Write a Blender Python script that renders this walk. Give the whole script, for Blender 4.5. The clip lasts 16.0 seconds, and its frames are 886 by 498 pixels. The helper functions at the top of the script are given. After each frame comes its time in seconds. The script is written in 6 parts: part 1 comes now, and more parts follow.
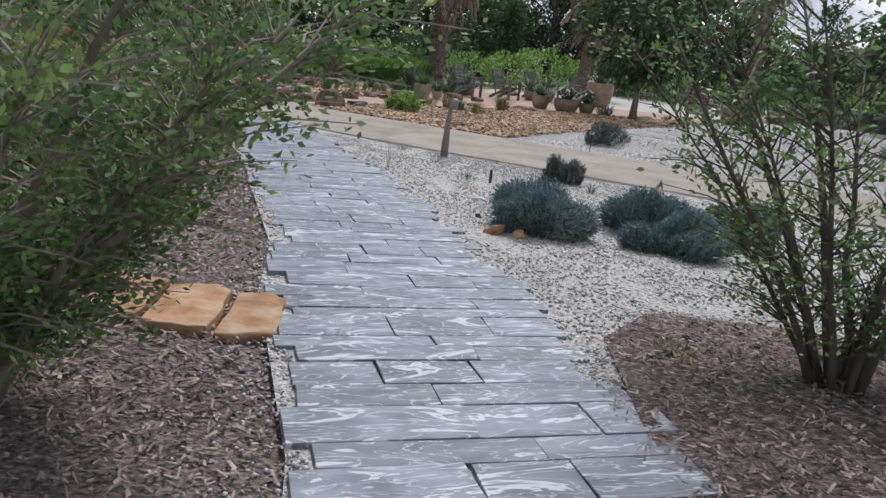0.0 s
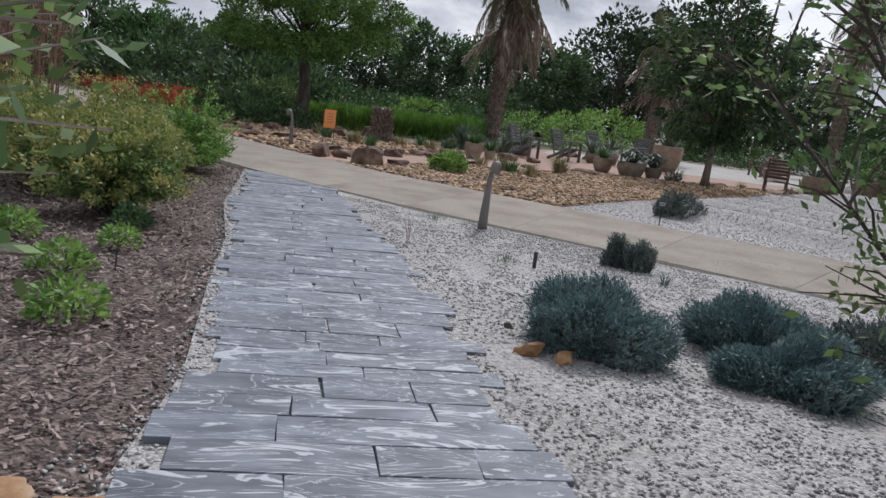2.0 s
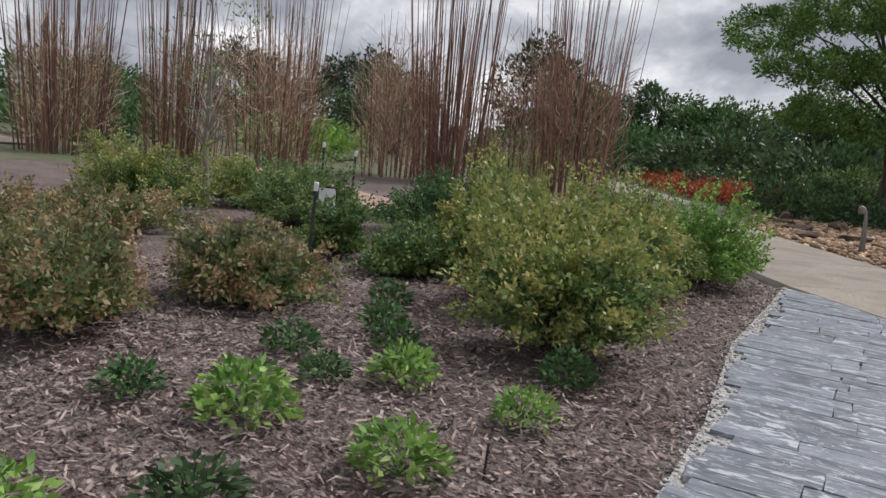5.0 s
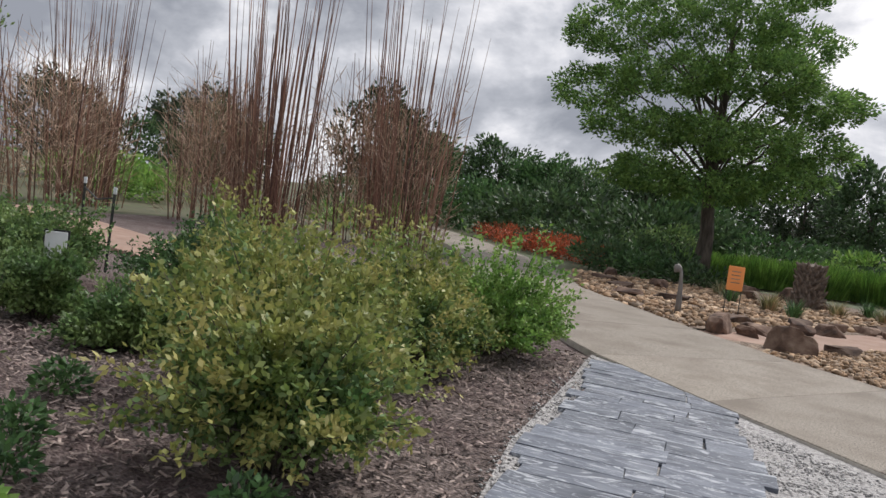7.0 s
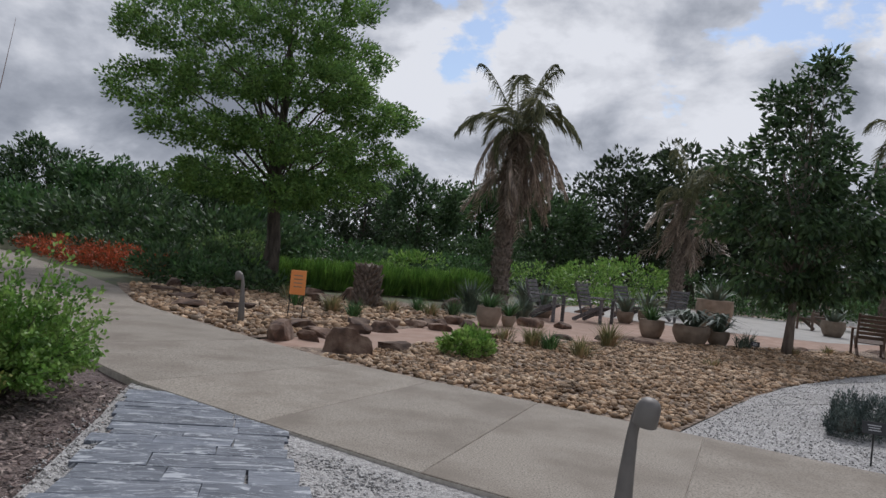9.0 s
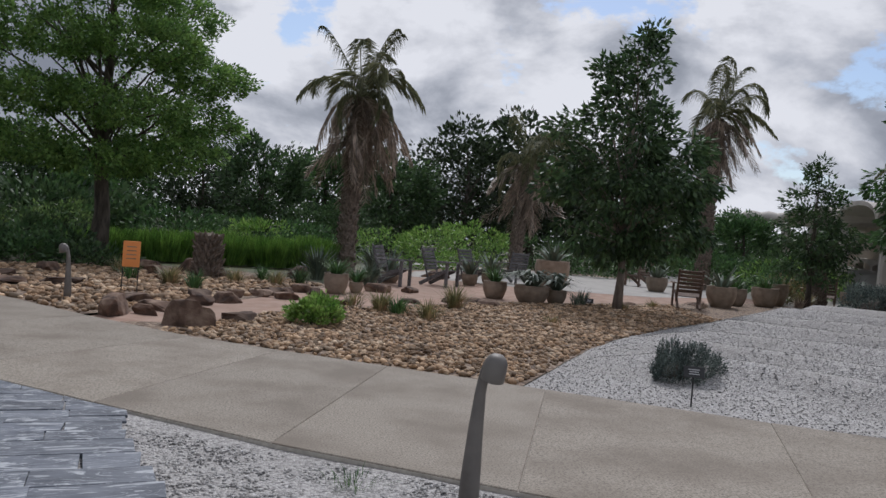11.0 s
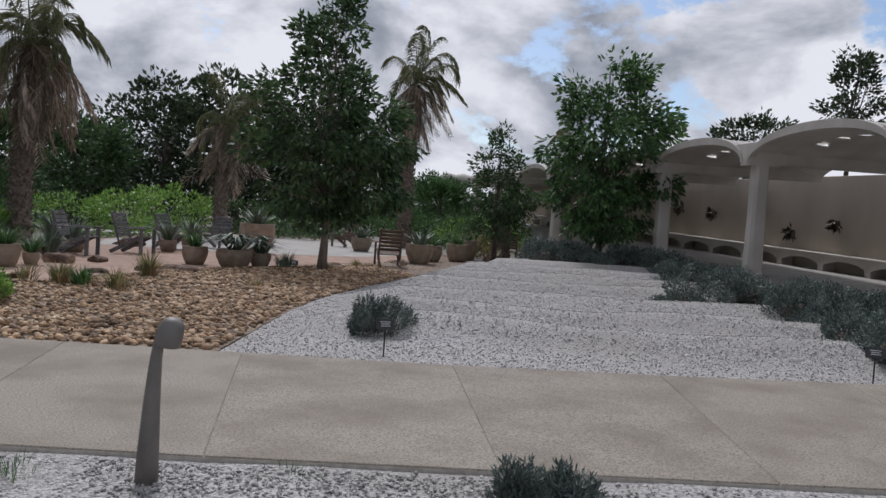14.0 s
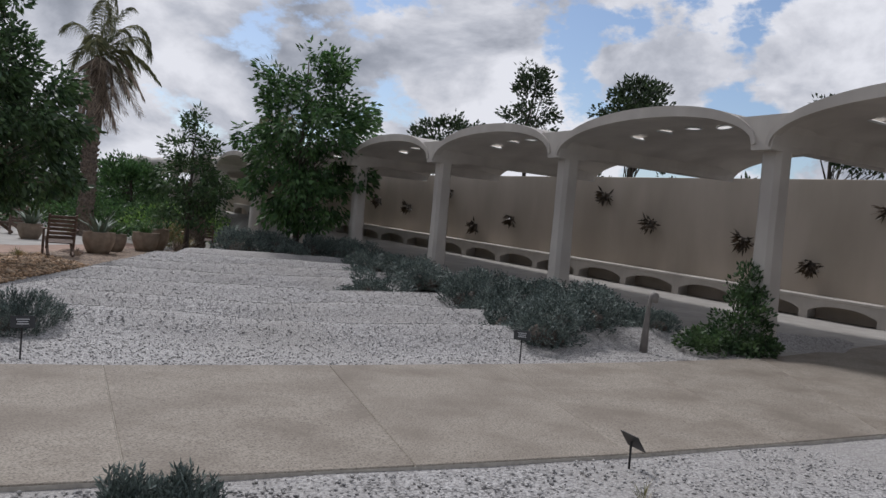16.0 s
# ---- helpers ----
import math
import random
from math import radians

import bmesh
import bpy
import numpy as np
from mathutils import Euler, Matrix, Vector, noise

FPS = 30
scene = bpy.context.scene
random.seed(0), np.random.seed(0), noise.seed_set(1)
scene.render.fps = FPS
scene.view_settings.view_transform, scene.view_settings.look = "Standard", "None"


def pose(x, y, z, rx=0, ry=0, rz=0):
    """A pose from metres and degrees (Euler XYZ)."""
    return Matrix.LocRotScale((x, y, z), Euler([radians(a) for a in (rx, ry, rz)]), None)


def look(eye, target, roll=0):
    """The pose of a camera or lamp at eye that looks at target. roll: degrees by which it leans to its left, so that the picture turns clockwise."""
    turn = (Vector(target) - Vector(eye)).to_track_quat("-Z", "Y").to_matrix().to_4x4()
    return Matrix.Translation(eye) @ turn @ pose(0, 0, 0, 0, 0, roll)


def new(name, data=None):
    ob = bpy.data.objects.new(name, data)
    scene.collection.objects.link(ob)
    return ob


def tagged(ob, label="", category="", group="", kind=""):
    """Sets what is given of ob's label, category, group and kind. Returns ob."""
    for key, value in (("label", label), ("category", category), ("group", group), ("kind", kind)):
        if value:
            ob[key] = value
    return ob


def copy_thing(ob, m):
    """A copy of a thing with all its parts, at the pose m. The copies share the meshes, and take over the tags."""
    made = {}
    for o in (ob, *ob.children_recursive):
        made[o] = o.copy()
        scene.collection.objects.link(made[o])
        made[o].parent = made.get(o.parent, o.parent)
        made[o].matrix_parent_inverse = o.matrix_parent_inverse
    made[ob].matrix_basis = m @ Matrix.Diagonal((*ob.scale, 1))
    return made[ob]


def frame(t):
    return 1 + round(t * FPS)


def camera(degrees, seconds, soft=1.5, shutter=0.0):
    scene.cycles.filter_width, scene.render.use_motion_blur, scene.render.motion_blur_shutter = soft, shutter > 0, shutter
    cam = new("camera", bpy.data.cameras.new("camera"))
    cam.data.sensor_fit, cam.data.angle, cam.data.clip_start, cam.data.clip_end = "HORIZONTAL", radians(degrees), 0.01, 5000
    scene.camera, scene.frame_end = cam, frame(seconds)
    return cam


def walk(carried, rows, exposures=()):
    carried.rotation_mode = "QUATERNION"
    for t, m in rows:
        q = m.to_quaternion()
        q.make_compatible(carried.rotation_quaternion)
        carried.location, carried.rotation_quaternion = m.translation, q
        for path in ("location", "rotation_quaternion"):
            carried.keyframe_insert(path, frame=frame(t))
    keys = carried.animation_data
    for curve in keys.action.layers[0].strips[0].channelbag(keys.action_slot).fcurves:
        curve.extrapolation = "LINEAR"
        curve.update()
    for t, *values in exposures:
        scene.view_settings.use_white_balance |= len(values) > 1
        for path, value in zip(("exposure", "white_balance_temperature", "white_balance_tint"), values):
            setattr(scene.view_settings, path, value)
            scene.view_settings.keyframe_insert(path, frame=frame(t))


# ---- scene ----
cam = camera(59.8, 16.0)
PATH = [
    (0.0, pose(0.000, 0.000, 1.545, 75.50, -6.30, 1.60)),
    (0.5, pose(0.124, 0.498, 1.553, 77.50, -6.80, 4.00)),
    (1.0, pose(0.199, 0.996, 1.553, 78.50, -7.10, 4.10)),
    (1.5, pose(0.266, 1.519, 1.520, 79.30, -7.40, 4.90)),
    (2.0, pose(0.224, 2.067, 1.487, 79.20, -7.30, 6.30)),
    (2.5, pose(0.166, 2.598, 1.487, 79.20, -6.40, 8.70)),
    (3.0, pose(0.042, 3.129, 1.495, 79.70, -5.50, 15.90)),
    (3.5, pose(-0.124, 3.611, 1.462, 79.60, -5.10, 22.10)),
    (4.0, pose(-0.291, 4.092, 1.445, 79.40, -5.80, 34.90)),
    (4.2, pose(-0.335, 4.259, 1.446, 79.14, -5.66, 39.17)),
    (6.3, pose(-0.803, 6.008, 1.461, 84.70, -6.40, 49.09)),
    (6.5, pose(-0.847, 6.175, 1.462, 85.00, -6.70, 47.30)),
    (7.0, pose(-0.872, 6.574, 1.470, 86.30, -7.40, 35.90)),
    (7.5, pose(-0.872, 6.922, 1.479, 87.20, -6.30, 23.50)),
    (8.0, pose(-0.830, 7.163, 1.512, 88.80, -6.40, 19.30)),
    (8.5, pose(-0.805, 7.296, 1.512, 89.70, -6.30, 13.30)),
    (9.0, pose(-0.847, 7.387, 1.503, 90.40, -5.80, 5.00)),
    (9.5, pose(-0.896, 7.420, 1.495, 90.40, -5.40, 0.50)),
    (9.7, pose(-0.891, 7.421, 1.493, 90.20, -4.97, -0.80)),
    (11.8, pose(-0.843, 7.428, 1.472, 88.65, -4.78, -9.44)),
    (12.0, pose(-0.838, 7.429, 1.470, 88.60, -4.60, -10.40)),
    (12.5, pose(-0.813, 7.429, 1.470, 88.40, -4.20, -13.70)),
    (13.0, pose(-0.789, 7.420, 1.470, 88.10, -4.00, -17.30)),
    (13.5, pose(-0.739, 7.395, 1.470, 88.00, -3.80, -22.20)),
    (14.0, pose(-0.697, 7.362, 1.462, 87.80, -3.70, -27.80)),
    (14.5, pose(-0.606, 7.329, 1.470, 87.70, -3.70, -32.10)),
    (15.0, pose(-0.490, 7.287, 1.495, 87.90, -4.00, -36.30)),
    (15.5, pose(-0.382, 7.263, 1.495, 88.40, -4.50, -42.70)),
    (16.0, pose(-0.307, 7.229, 1.487, 88.70, -4.90, -49.20)),
]
walk(cam, PATH, exposures=[(0.0, 0.30, 6100, 12), (0.5, 0.08, 6100, 12), (1.0, 0.0, 6100, 12), (2.0, 0.04, 6100, 12), (4.0, 0.10, 6300, 12), (6.3, 0.32, 6500, 12), (7.0, 0.22, 6450, 12), (8.0, -0.16, 6250, 12), (9.0, -0.28, 6100, 12), (9.7, -0.36, 6100, 12), (12.0, -0.22, 6100, 13), (14.0, -0.22, 6100, 13), (15.0, -0.28, 6150, 13), (16.0, -0.24, 6150, 13)])

# ---- world and sun ----
world = bpy.data.worlds.new("sky")
scene.world = world
world.use_nodes = True
wt = world.node_tree
wt.nodes.clear()


def wnode(kind, **kw):
    n = wt.nodes.new(kind)
    for k, v in kw.items():
        n.inputs[k].default_value = v
    return n


SUN_ELEV, SUN_AZ = 52.0, 10.0
sky = wnode("ShaderNodeTexSky")
sky.sky_type, sky.sun_disc = "NISHITA", False
sky.sun_elevation, sky.sun_rotation = radians(SUN_ELEV), radians(SUN_AZ)
wcoord = wnode("ShaderNodeTexCoord")
wsep = wnode("ShaderNodeSeparateXYZ")
wt.links.new(wcoord.outputs["Generated"], wsep.inputs[0])


def wmath(op, a, b=0.0):
    n = wt.nodes.new("ShaderNodeMath")
    n.operation = op
    for i, v in enumerate((a, b)):
        if isinstance(v, (int, float)):
            n.inputs[i].default_value = v
        else:
            wt.links.new(v, n.inputs[i])
    return n.outputs[0]


wcomb = wnode("ShaderNodeCombineXYZ")
wt.links.new(wsep.outputs[0], wcomb.inputs[0])
wt.links.new(wsep.outputs[1], wcomb.inputs[1])
wt.links.new(wmath("MULTIPLY", wsep.outputs[2], 1.7), wcomb.inputs[2])


def wnoise(scale, detail, rough, distort, shift):
    m = wnode("ShaderNodeMapping")
    m.inputs["Location"].default_value = shift
    wt.links.new(wcomb.outputs[0], m.inputs[0])
    n = wnode("ShaderNodeTexNoise", Scale=scale, Detail=detail, Roughness=rough, Distortion=distort)
    wt.links.new(m.outputs[0], n.inputs["Vector"])
    return n.outputs["Fac"]


def wramp(fac, stops):
    r = wt.nodes.new("ShaderNodeValToRGB")
    els = r.color_ramp.elements
    while len(els) < len(stops):
        els.new(0.5)
    for e, (p, c) in zip(els, stops):
        e.position, e.color = p, (*c, 1)
    wt.links.new(fac, r.inputs[0])
    return r.outputs[0]


side = wmath("MULTIPLY", wsep.outputs[0], 0.085)
cover = wramp(wmath("SUBTRACT", wnoise(4.2, 11, 0.58, 0.0, (3.1, 1.7, 0.4)), side), [(0.365, (0, 0, 0)), (0.405, (1, 1, 1))])
tone = wmath("ADD", wnoise(4.3, 12, 0.56, 0.2, (0.4, 5.2, 2.0)), wmath("MULTIPLY", wsep.outputs[0], 0.11))
shade = wramp(tone, [(0.36, (0.28, 0.30, 0.34)), (0.44, (0.42, 0.44, 0.48)), (0.50, (0.60, 0.615, 0.65)), (0.545, (0.76, 0.765, 0.785)), (0.60, (0.92, 0.92, 0.93))])
wscale = wnode("ShaderNodeMix")
wscale.data_type, wscale.blend_type = "RGBA", "MULTIPLY"
wscale.inputs["Factor"].default_value = 1.0
wt.links.new(sky.outputs[0], wscale.inputs[6])
wscale.inputs[7].default_value = (0.125, 0.125, 0.125, 1)
wmix = wnode("ShaderNodeMix")
wmix.data_type = "RGBA"
wt.links.new(cover, wmix.inputs["Factor"])
wt.links.new(wscale.outputs[2], wmix.inputs[6])
wt.links.new(shade, wmix.inputs[7])
wbg = wnode("ShaderNodeBackground", Strength=1.0)
wt.links.new(wmix.outputs[2], wbg.inputs["Color"])
wout = wnode("ShaderNodeOutputWorld")
wt.links.new(wbg.outputs[0], wout.inputs[0])

sun_data = bpy.data.lights.new("sun", "SUN")
sun_data.energy, sun_data.angle, sun_data.color = 2.4, radians(9), (1.0, 0.97, 0.93)
sun = new("sun", sun_data)
az = radians(SUN_AZ)
sun_way = Vector((math.sin(az) * math.cos(radians(SUN_ELEV)), math.cos(az) * math.cos(radians(SUN_ELEV)), math.sin(radians(SUN_ELEV))))
sun.matrix_world = look(sun_way * 50, (0, 0, 0))


# ---- materials ----
def rgb(c):
    return (c[0], c[1], c[2], 1)


def material(name, colours, scale=8.0, rough=0.8, bump=0.3, bump_scale=None, stretch=(1, 1, 1), metal=0.0, vary=0.0,
             island=False, through_light=0.0, stain=None, stain_scale=0.7, tex="noise", detail=6.0, bump_dist=0.01, distort=0.0,
             cover_lo=0.35, cover_hi=0.65):
    """A node material: a ramp of colours over noise or cells, a large stain, fine relief, and a shift of value from piece to piece."""
    m = bpy.data.materials.new(name)
    m.use_nodes = True
    nt = m.node_tree
    bsdf = nt.nodes["Principled BSDF"]
    out = nt.nodes["Material Output"]
    L = nt.links.new
    tc = nt.nodes.new("ShaderNodeTexCoord")
    mp = nt.nodes.new("ShaderNodeMapping")
    mp.inputs["Scale"].default_value = stretch
    L(tc.outputs["Object"], mp.inputs[0])
    vec = mp.outputs[0]
    rnd = None
    if vary or island:
        if island:
            g = nt.nodes.new("ShaderNodeNewGeometry")
            rnd = g.outputs["Random Per Island"]
        else:
            g = nt.nodes.new("ShaderNodeObjectInfo")
            rnd = g.outputs["Random"]
            ad = nt.nodes.new("ShaderNodeVectorMath")
            ad.operation = "MULTIPLY_ADD"
            cb = nt.nodes.new("ShaderNodeCombineXYZ")
            for i in range(3):
                L(rnd, cb.inputs[i])
            L(cb.outputs[0], ad.inputs[0])
            ad.inputs[1].default_value = (37.0, 53.0, 71.0)
            L(vec, ad.inputs[2])
            vec = ad.outputs[0]
    if tex == "noise":
        n = nt.nodes.new("ShaderNodeTexNoise")
        n.inputs["Scale"].default_value, n.inputs["Detail"].default_value = scale, detail
        n.inputs["Distortion"].default_value = distort
        fac = n.outputs["Fac"]
    else:
        n = nt.nodes.new("ShaderNodeTexVoronoi")
        n.inputs["Scale"].default_value = scale
        sp = nt.nodes.new("ShaderNodeSeparateColor")
        L(n.outputs["Color"], sp.inputs[0])
        fac = sp.outputs[0]
    L(vec, n.inputs["Vector"])
    ramp = nt.nodes.new("ShaderNodeValToRGB")
    els = ramp.color_ramp.elements
    while len(els) < len(colours):
        els.new(0.5)
    for i, c in enumerate(colours):
        lo, hi = (cover_lo, cover_hi) if tex == "noise" else (0.0, 1.0)
        els[i].position = lo + (hi - lo) * i / max(1, len(colours) - 1)
        els[i].color = rgb(c)
    L(fac, ramp.inputs[0])
    col = ramp.outputs[0]
    if stain is not None:
        n2 = nt.nodes.new("ShaderNodeTexNoise")
        n2.inputs["Scale"].default_value, n2.inputs["Detail"].default_value = stain_scale, 5.0
        L(vec, n2.inputs["Vector"])
        r2 = nt.nodes.new("ShaderNodeMapRange")
        r2.inputs[1].default_value, r2.inputs[2].default_value = 0.42, 0.68
        r2.inputs[4].default_value = 0.75
        L(n2.outputs["Fac"], r2.inputs[0])
        mx = nt.nodes.new("ShaderNodeMix")
        mx.data_type = "RGBA"
        L(r2.outputs[0], mx.inputs["Factor"])
        L(col, mx.inputs[6])
        mx.inputs[7].default_value = rgb(stain)
        col = mx.outputs[2]
    if rnd is not None and vary:
        r3 = nt.nodes.new("ShaderNodeMapRange")
        r3.inputs[3].default_value, r3.inputs[4].default_value = 1 - vary, 1 + vary
        L(rnd, r3.inputs[0])
        hv = nt.nodes.new("ShaderNodeHueSaturation")
        L(r3.outputs[0], hv.inputs["Value"])
        L(col, hv.inputs["Color"])
        col = hv.outputs[0]
    L(col, bsdf.inputs["Base Color"])
    bsdf.inputs["Roughness"].default_value = rough
    bsdf.inputs["Metallic"].default_value = metal
    if bump:
        if tex == "cells":
            bn = nt.nodes.new("ShaderNodeTexVoronoi")
            bn.feature = "SMOOTH_F1"
            bn.inputs["Smoothness"].default_value = 0.2
            bn.inputs["Scale"].default_value = bump_scale or scale
            h = nt.nodes.new("ShaderNodeMath")
            h.operation = "SUBTRACT"
            h.inputs[0].default_value = 1.0
            L(bn.outputs["Distance"], h.inputs[1])
            hout = h.outputs[0]
        else:
            bn = nt.nodes.new("ShaderNodeTexNoise")
            bn.inputs["Scale"].default_value, bn.inputs["Detail"].default_value = bump_scale or scale * 3, 6.0
            hout = bn.outputs["Fac"]
        L(vec, bn.inputs["Vector"])
        b = nt.nodes.new("ShaderNodeBump")
        b.inputs["Strength"].default_value, b.inputs["Distance"].default_value = bump, bump_dist
        L(hout, b.inputs["Height"])
        L(b.outputs[0], bsdf.inputs["Normal"])
    if through_light:
        tl = nt.nodes.new("ShaderNodeBsdfTranslucent")
        L(col, tl.inputs["Color"])
        ms = nt.nodes.new("ShaderNodeMixShader")
        ms.inputs[0].default_value = through_light
        L(bsdf.outputs[0], ms.inputs[1])
        L(tl.outputs[0], ms.inputs[2])
        L(ms.outputs[0], out.inputs["Surface"])
    return m


def leafy(name, a, b, vary=0.45, rough=0.55, through_light=0.3, scale=3.0, c=None):
    return material(name, [a, b] if c is None else [a, b, c], scale=scale, detail=2.0, rough=rough, bump=0, vary=vary, island=True, through_light=through_light)


SOIL = material("soil", [(0.06, 0.07, 0.03), (0.12, 0.10, 0.06), (0.09, 0.12, 0.04)], scale=1.6, stain=(0.05, 0.08, 0.03), stain_scale=0.12)
MULCH = material("mulch", [(0.045, 0.034, 0.03), (0.15, 0.113, 0.10), (0.32, 0.26, 0.24)], scale=30, rough=0.95, bump=1.0, bump_scale=40,
                 bump_dist=0.03, stain=(0.085, 0.05, 0.05), stain_scale=0.8, stretch=(1, 1.6, 1))
CHIP = material("mulch_chip", [(0.12, 0.085, 0.075), (0.30, 0.24, 0.21)], scale=20, rough=0.95, bump=0, vary=0.85, island=True)
GRAVEL = material("gravel", [(0.17, 0.162, 0.157), (0.37, 0.354, 0.344), (0.54, 0.52, 0.505)], scale=54, tex="cells", rough=0.8, bump=0.9, bump_dist=0.013,
                  stain=(0.34, 0.32, 0.30), stain_scale=0.5)
PEBBLE = material("pebble", [(0.32, 0.31, 0.30), (0.50, 0.48, 0.465)], scale=6, rough=0.7, bump=0, vary=0.42, island=True)
CONCRETE = material("concrete", [(0.085, 0.07, 0.055), (0.235, 0.203, 0.165), (0.34, 0.30, 0.25)], scale=70, detail=10, rough=0.85, bump=0.22, bump_scale=190, bump_dist=0.003,
                    stain=(0.165, 0.135, 0.105), stain_scale=1.5, vary=0.05, cover_lo=0.27, cover_hi=0.60)
PLAZA = material("pale_concrete", [(0.34, 0.32, 0.295), (0.42, 0.40, 0.37)], scale=3, rough=0.8, bump=0.15, bump_scale=70, stain=(0.30, 0.28, 0.255), stain_scale=0.8)
TERRACE = material("terrace", [(0.30, 0.185, 0.135), (0.37, 0.245, 0.185), (0.41, 0.29, 0.23)], scale=3, rough=0.9, bump=0.2, bump_scale=80, stain=(0.29, 0.20, 0.155), stain_scale=0.5)
JOINT = material("joint", [(0.42, 0.385, 0.34), (0.56, 0.52, 0.46)], scale=20, rough=0.95)
COBBLE = material("cobble", [(0.19, 0.115, 0.062), (0.33, 0.215, 0.125), (0.46, 0.35, 0.245)], scale=3, rough=0.8, bump=0.2, vary=0.6, island=True)
COBBLE_ONE = material("cobble_stone", [(0.19, 0.115, 0.062), (0.33, 0.215, 0.125), (0.46, 0.35, 0.245)], scale=3, rough=0.8, bump=0.2, vary=0.6)
COBBLE_BED = material("cobble_bed", [(0.09, 0.06, 0.042), (0.22, 0.155, 0.11), (0.36, 0.275, 0.20)], scale=15, tex="cells", rough=0.85, bump=1.0, bump_dist=0.05)
SANDSTONE = material("sandstone", [(0.27, 0.14, 0.065), (0.37, 0.22, 0.115), (0.46, 0.33, 0.22)], scale=7, rough=0.9, bump=0.9, bump_scale=22, vary=0.15, stain=(0.40, 0.20, 0.09), stain_scale=3)
BOULDER = material("boulder", [(0.055, 0.036, 0.028), (0.125, 0.078, 0.056), (0.22, 0.155, 0.115)], scale=4, rough=0.95, bump=0.9, bump_scale=9, bump_dist=0.03, vary=0.35)
SHELLC = material("shell_concrete", [(0.50, 0.46, 0.42), (0.62, 0.58, 0.53)], scale=1.2, rough=0.75, bump=0.12, bump_scale=40, stain=(0.42, 0.385, 0.35), stain_scale=0.9, stretch=(1, 1, 0.5))
WALLC = material("wall_plaster", [(0.43, 0.37, 0.30), (0.52, 0.45, 0.375)], scale=0.8, rough=0.9, bump=0.12, bump_scale=60, stain=(0.36, 0.305, 0.245), stain_scale=0.5, stretch=(1, 1, 0.35))
BRONZE = material("bollard_paint", [(0.15, 0.135, 0.125), (0.20, 0.185, 0.17)], scale=7, rough=0.55, bump=0.1, metal=0.2, stain=(0.24, 0.22, 0.2), stain_scale=5)
# weak emission that keeps the round discs under the roof shells bright
DISC_GLOW = bpy.data.materials.new("glowing_disc")
DISC_GLOW.use_nodes = True
DISC_GLOW.node_tree.nodes["Principled BSDF"].inputs["Emission Color"].default_value = (1.0, 0.97, 0.92, 1)
DISC_GLOW.node_tree.nodes["Principled BSDF"].inputs["Emission Strength"].default_value = 0.7
BLACK = material("black_plastic", [(0.012, 0.012, 0.013), (0.025, 0.025, 0.026)], scale=9, rough=0.45, bump=0.05)
INK = material("label_ink", [(0.55, 0.55, 0.55), (0.6, 0.6, 0.6)], rough=0.7, bump=0)
WHITE = material("white_board", [(0.62, 0.64, 0.65), (0.72, 0.73, 0.74)], scale=4, rough=0.5, bump=0)
ORANGE = material("orange_board", [(0.78, 0.27, 0.07), (0.85, 0.33, 0.10)], scale=3, rough=0.6, bump=0.05)
STAKE = material("steel_stake", [(0.02, 0.022, 0.02), (0.05, 0.05, 0.045)], scale=9, rough=0.6)
WOODGREY = material("weathered_wood", [(0.085, 0.08, 0.085), (0.19, 0.18, 0.18)], scale=5, rough=0.85, bump=0.3, stretch=(1, 6, 6), vary=0.2)
WOODBROWN = material("brown_wood", [(0.10, 0.065, 0.05), (0.19, 0.13, 0.10)], scale=5, rough=0.75, bump=0.3, stretch=(1, 6, 6), vary=0.2)
TERRACOTTA = material("stone_pot", [(0.22, 0.165, 0.12), (0.36, 0.285, 0.22)], scale=5, rough=0.85, bump=0.2, vary=0.2, stain=(0.27, 0.22, 0.17), stain_scale=3)
BARK = material("bark", [(0.055, 0.045, 0.038), (0.14, 0.115, 0.095)], scale=10, rough=0.95, bump=0.8, stretch=(1, 1, 0.25), bump_dist=0.02)
PALEBARK = material("pale_bark", [(0.17, 0.135, 0.11), (0.31, 0.26, 0.22)], scale=9, rough=0.9, bump=0.5, stretch=(1, 1, 0.3))
PALMBARK = material("palm_bark", [(0.10, 0.075, 0.06), (0.22, 0.175, 0.14)], scale=12, rough=0.95, bump=0.9, bump_dist=0.03)
CANE = material("bamboo_cane", [(0.095, 0.042, 0.030), (0.27, 0.145, 0.098)], scale=2.0, rough=0.6, bump=0, vary=0.5, stretch=(1, 1, 0.3))
TWIG = material("dry_twig", [(0.30, 0.20, 0.14), (0.52, 0.385, 0.28)], scale=2, rough=0.9, bump=0, vary=0.5, island=True)
LEAF_BIG = leafy("leaf_bright", (0.092, 0.19, 0.05), (0.20, 0.325, 0.078), through_light=0.42)
LEAF_DARK = leafy("leaf_dark", (0.034, 0.074, 0.030), (0.092, 0.15, 0.056), vary=0.6)
LEAF_OAK = leafy("leaf_oak", (0.030, 0.050, 0.026), (0.064, 0.092, 0.042), vary=0.55)
LEAF_MID = leafy("leaf_mid", (0.040, 0.098, 0.034), (0.10, 0.186, 0.058), vary=0.55)
LEAF_LIME = leafy("leaf_lime", (0.10, 0.215, 0.04), (0.195, 0.345, 0.07), scale=5.0, c=(0.30, 0.42, 0.12))
LEAF_YEL = leafy("leaf_yellow", (0.13, 0.20, 0.05), (0.28, 0.31, 0.085), vary=0.3, scale=2.6, c=(0.44, 0.40, 0.14))
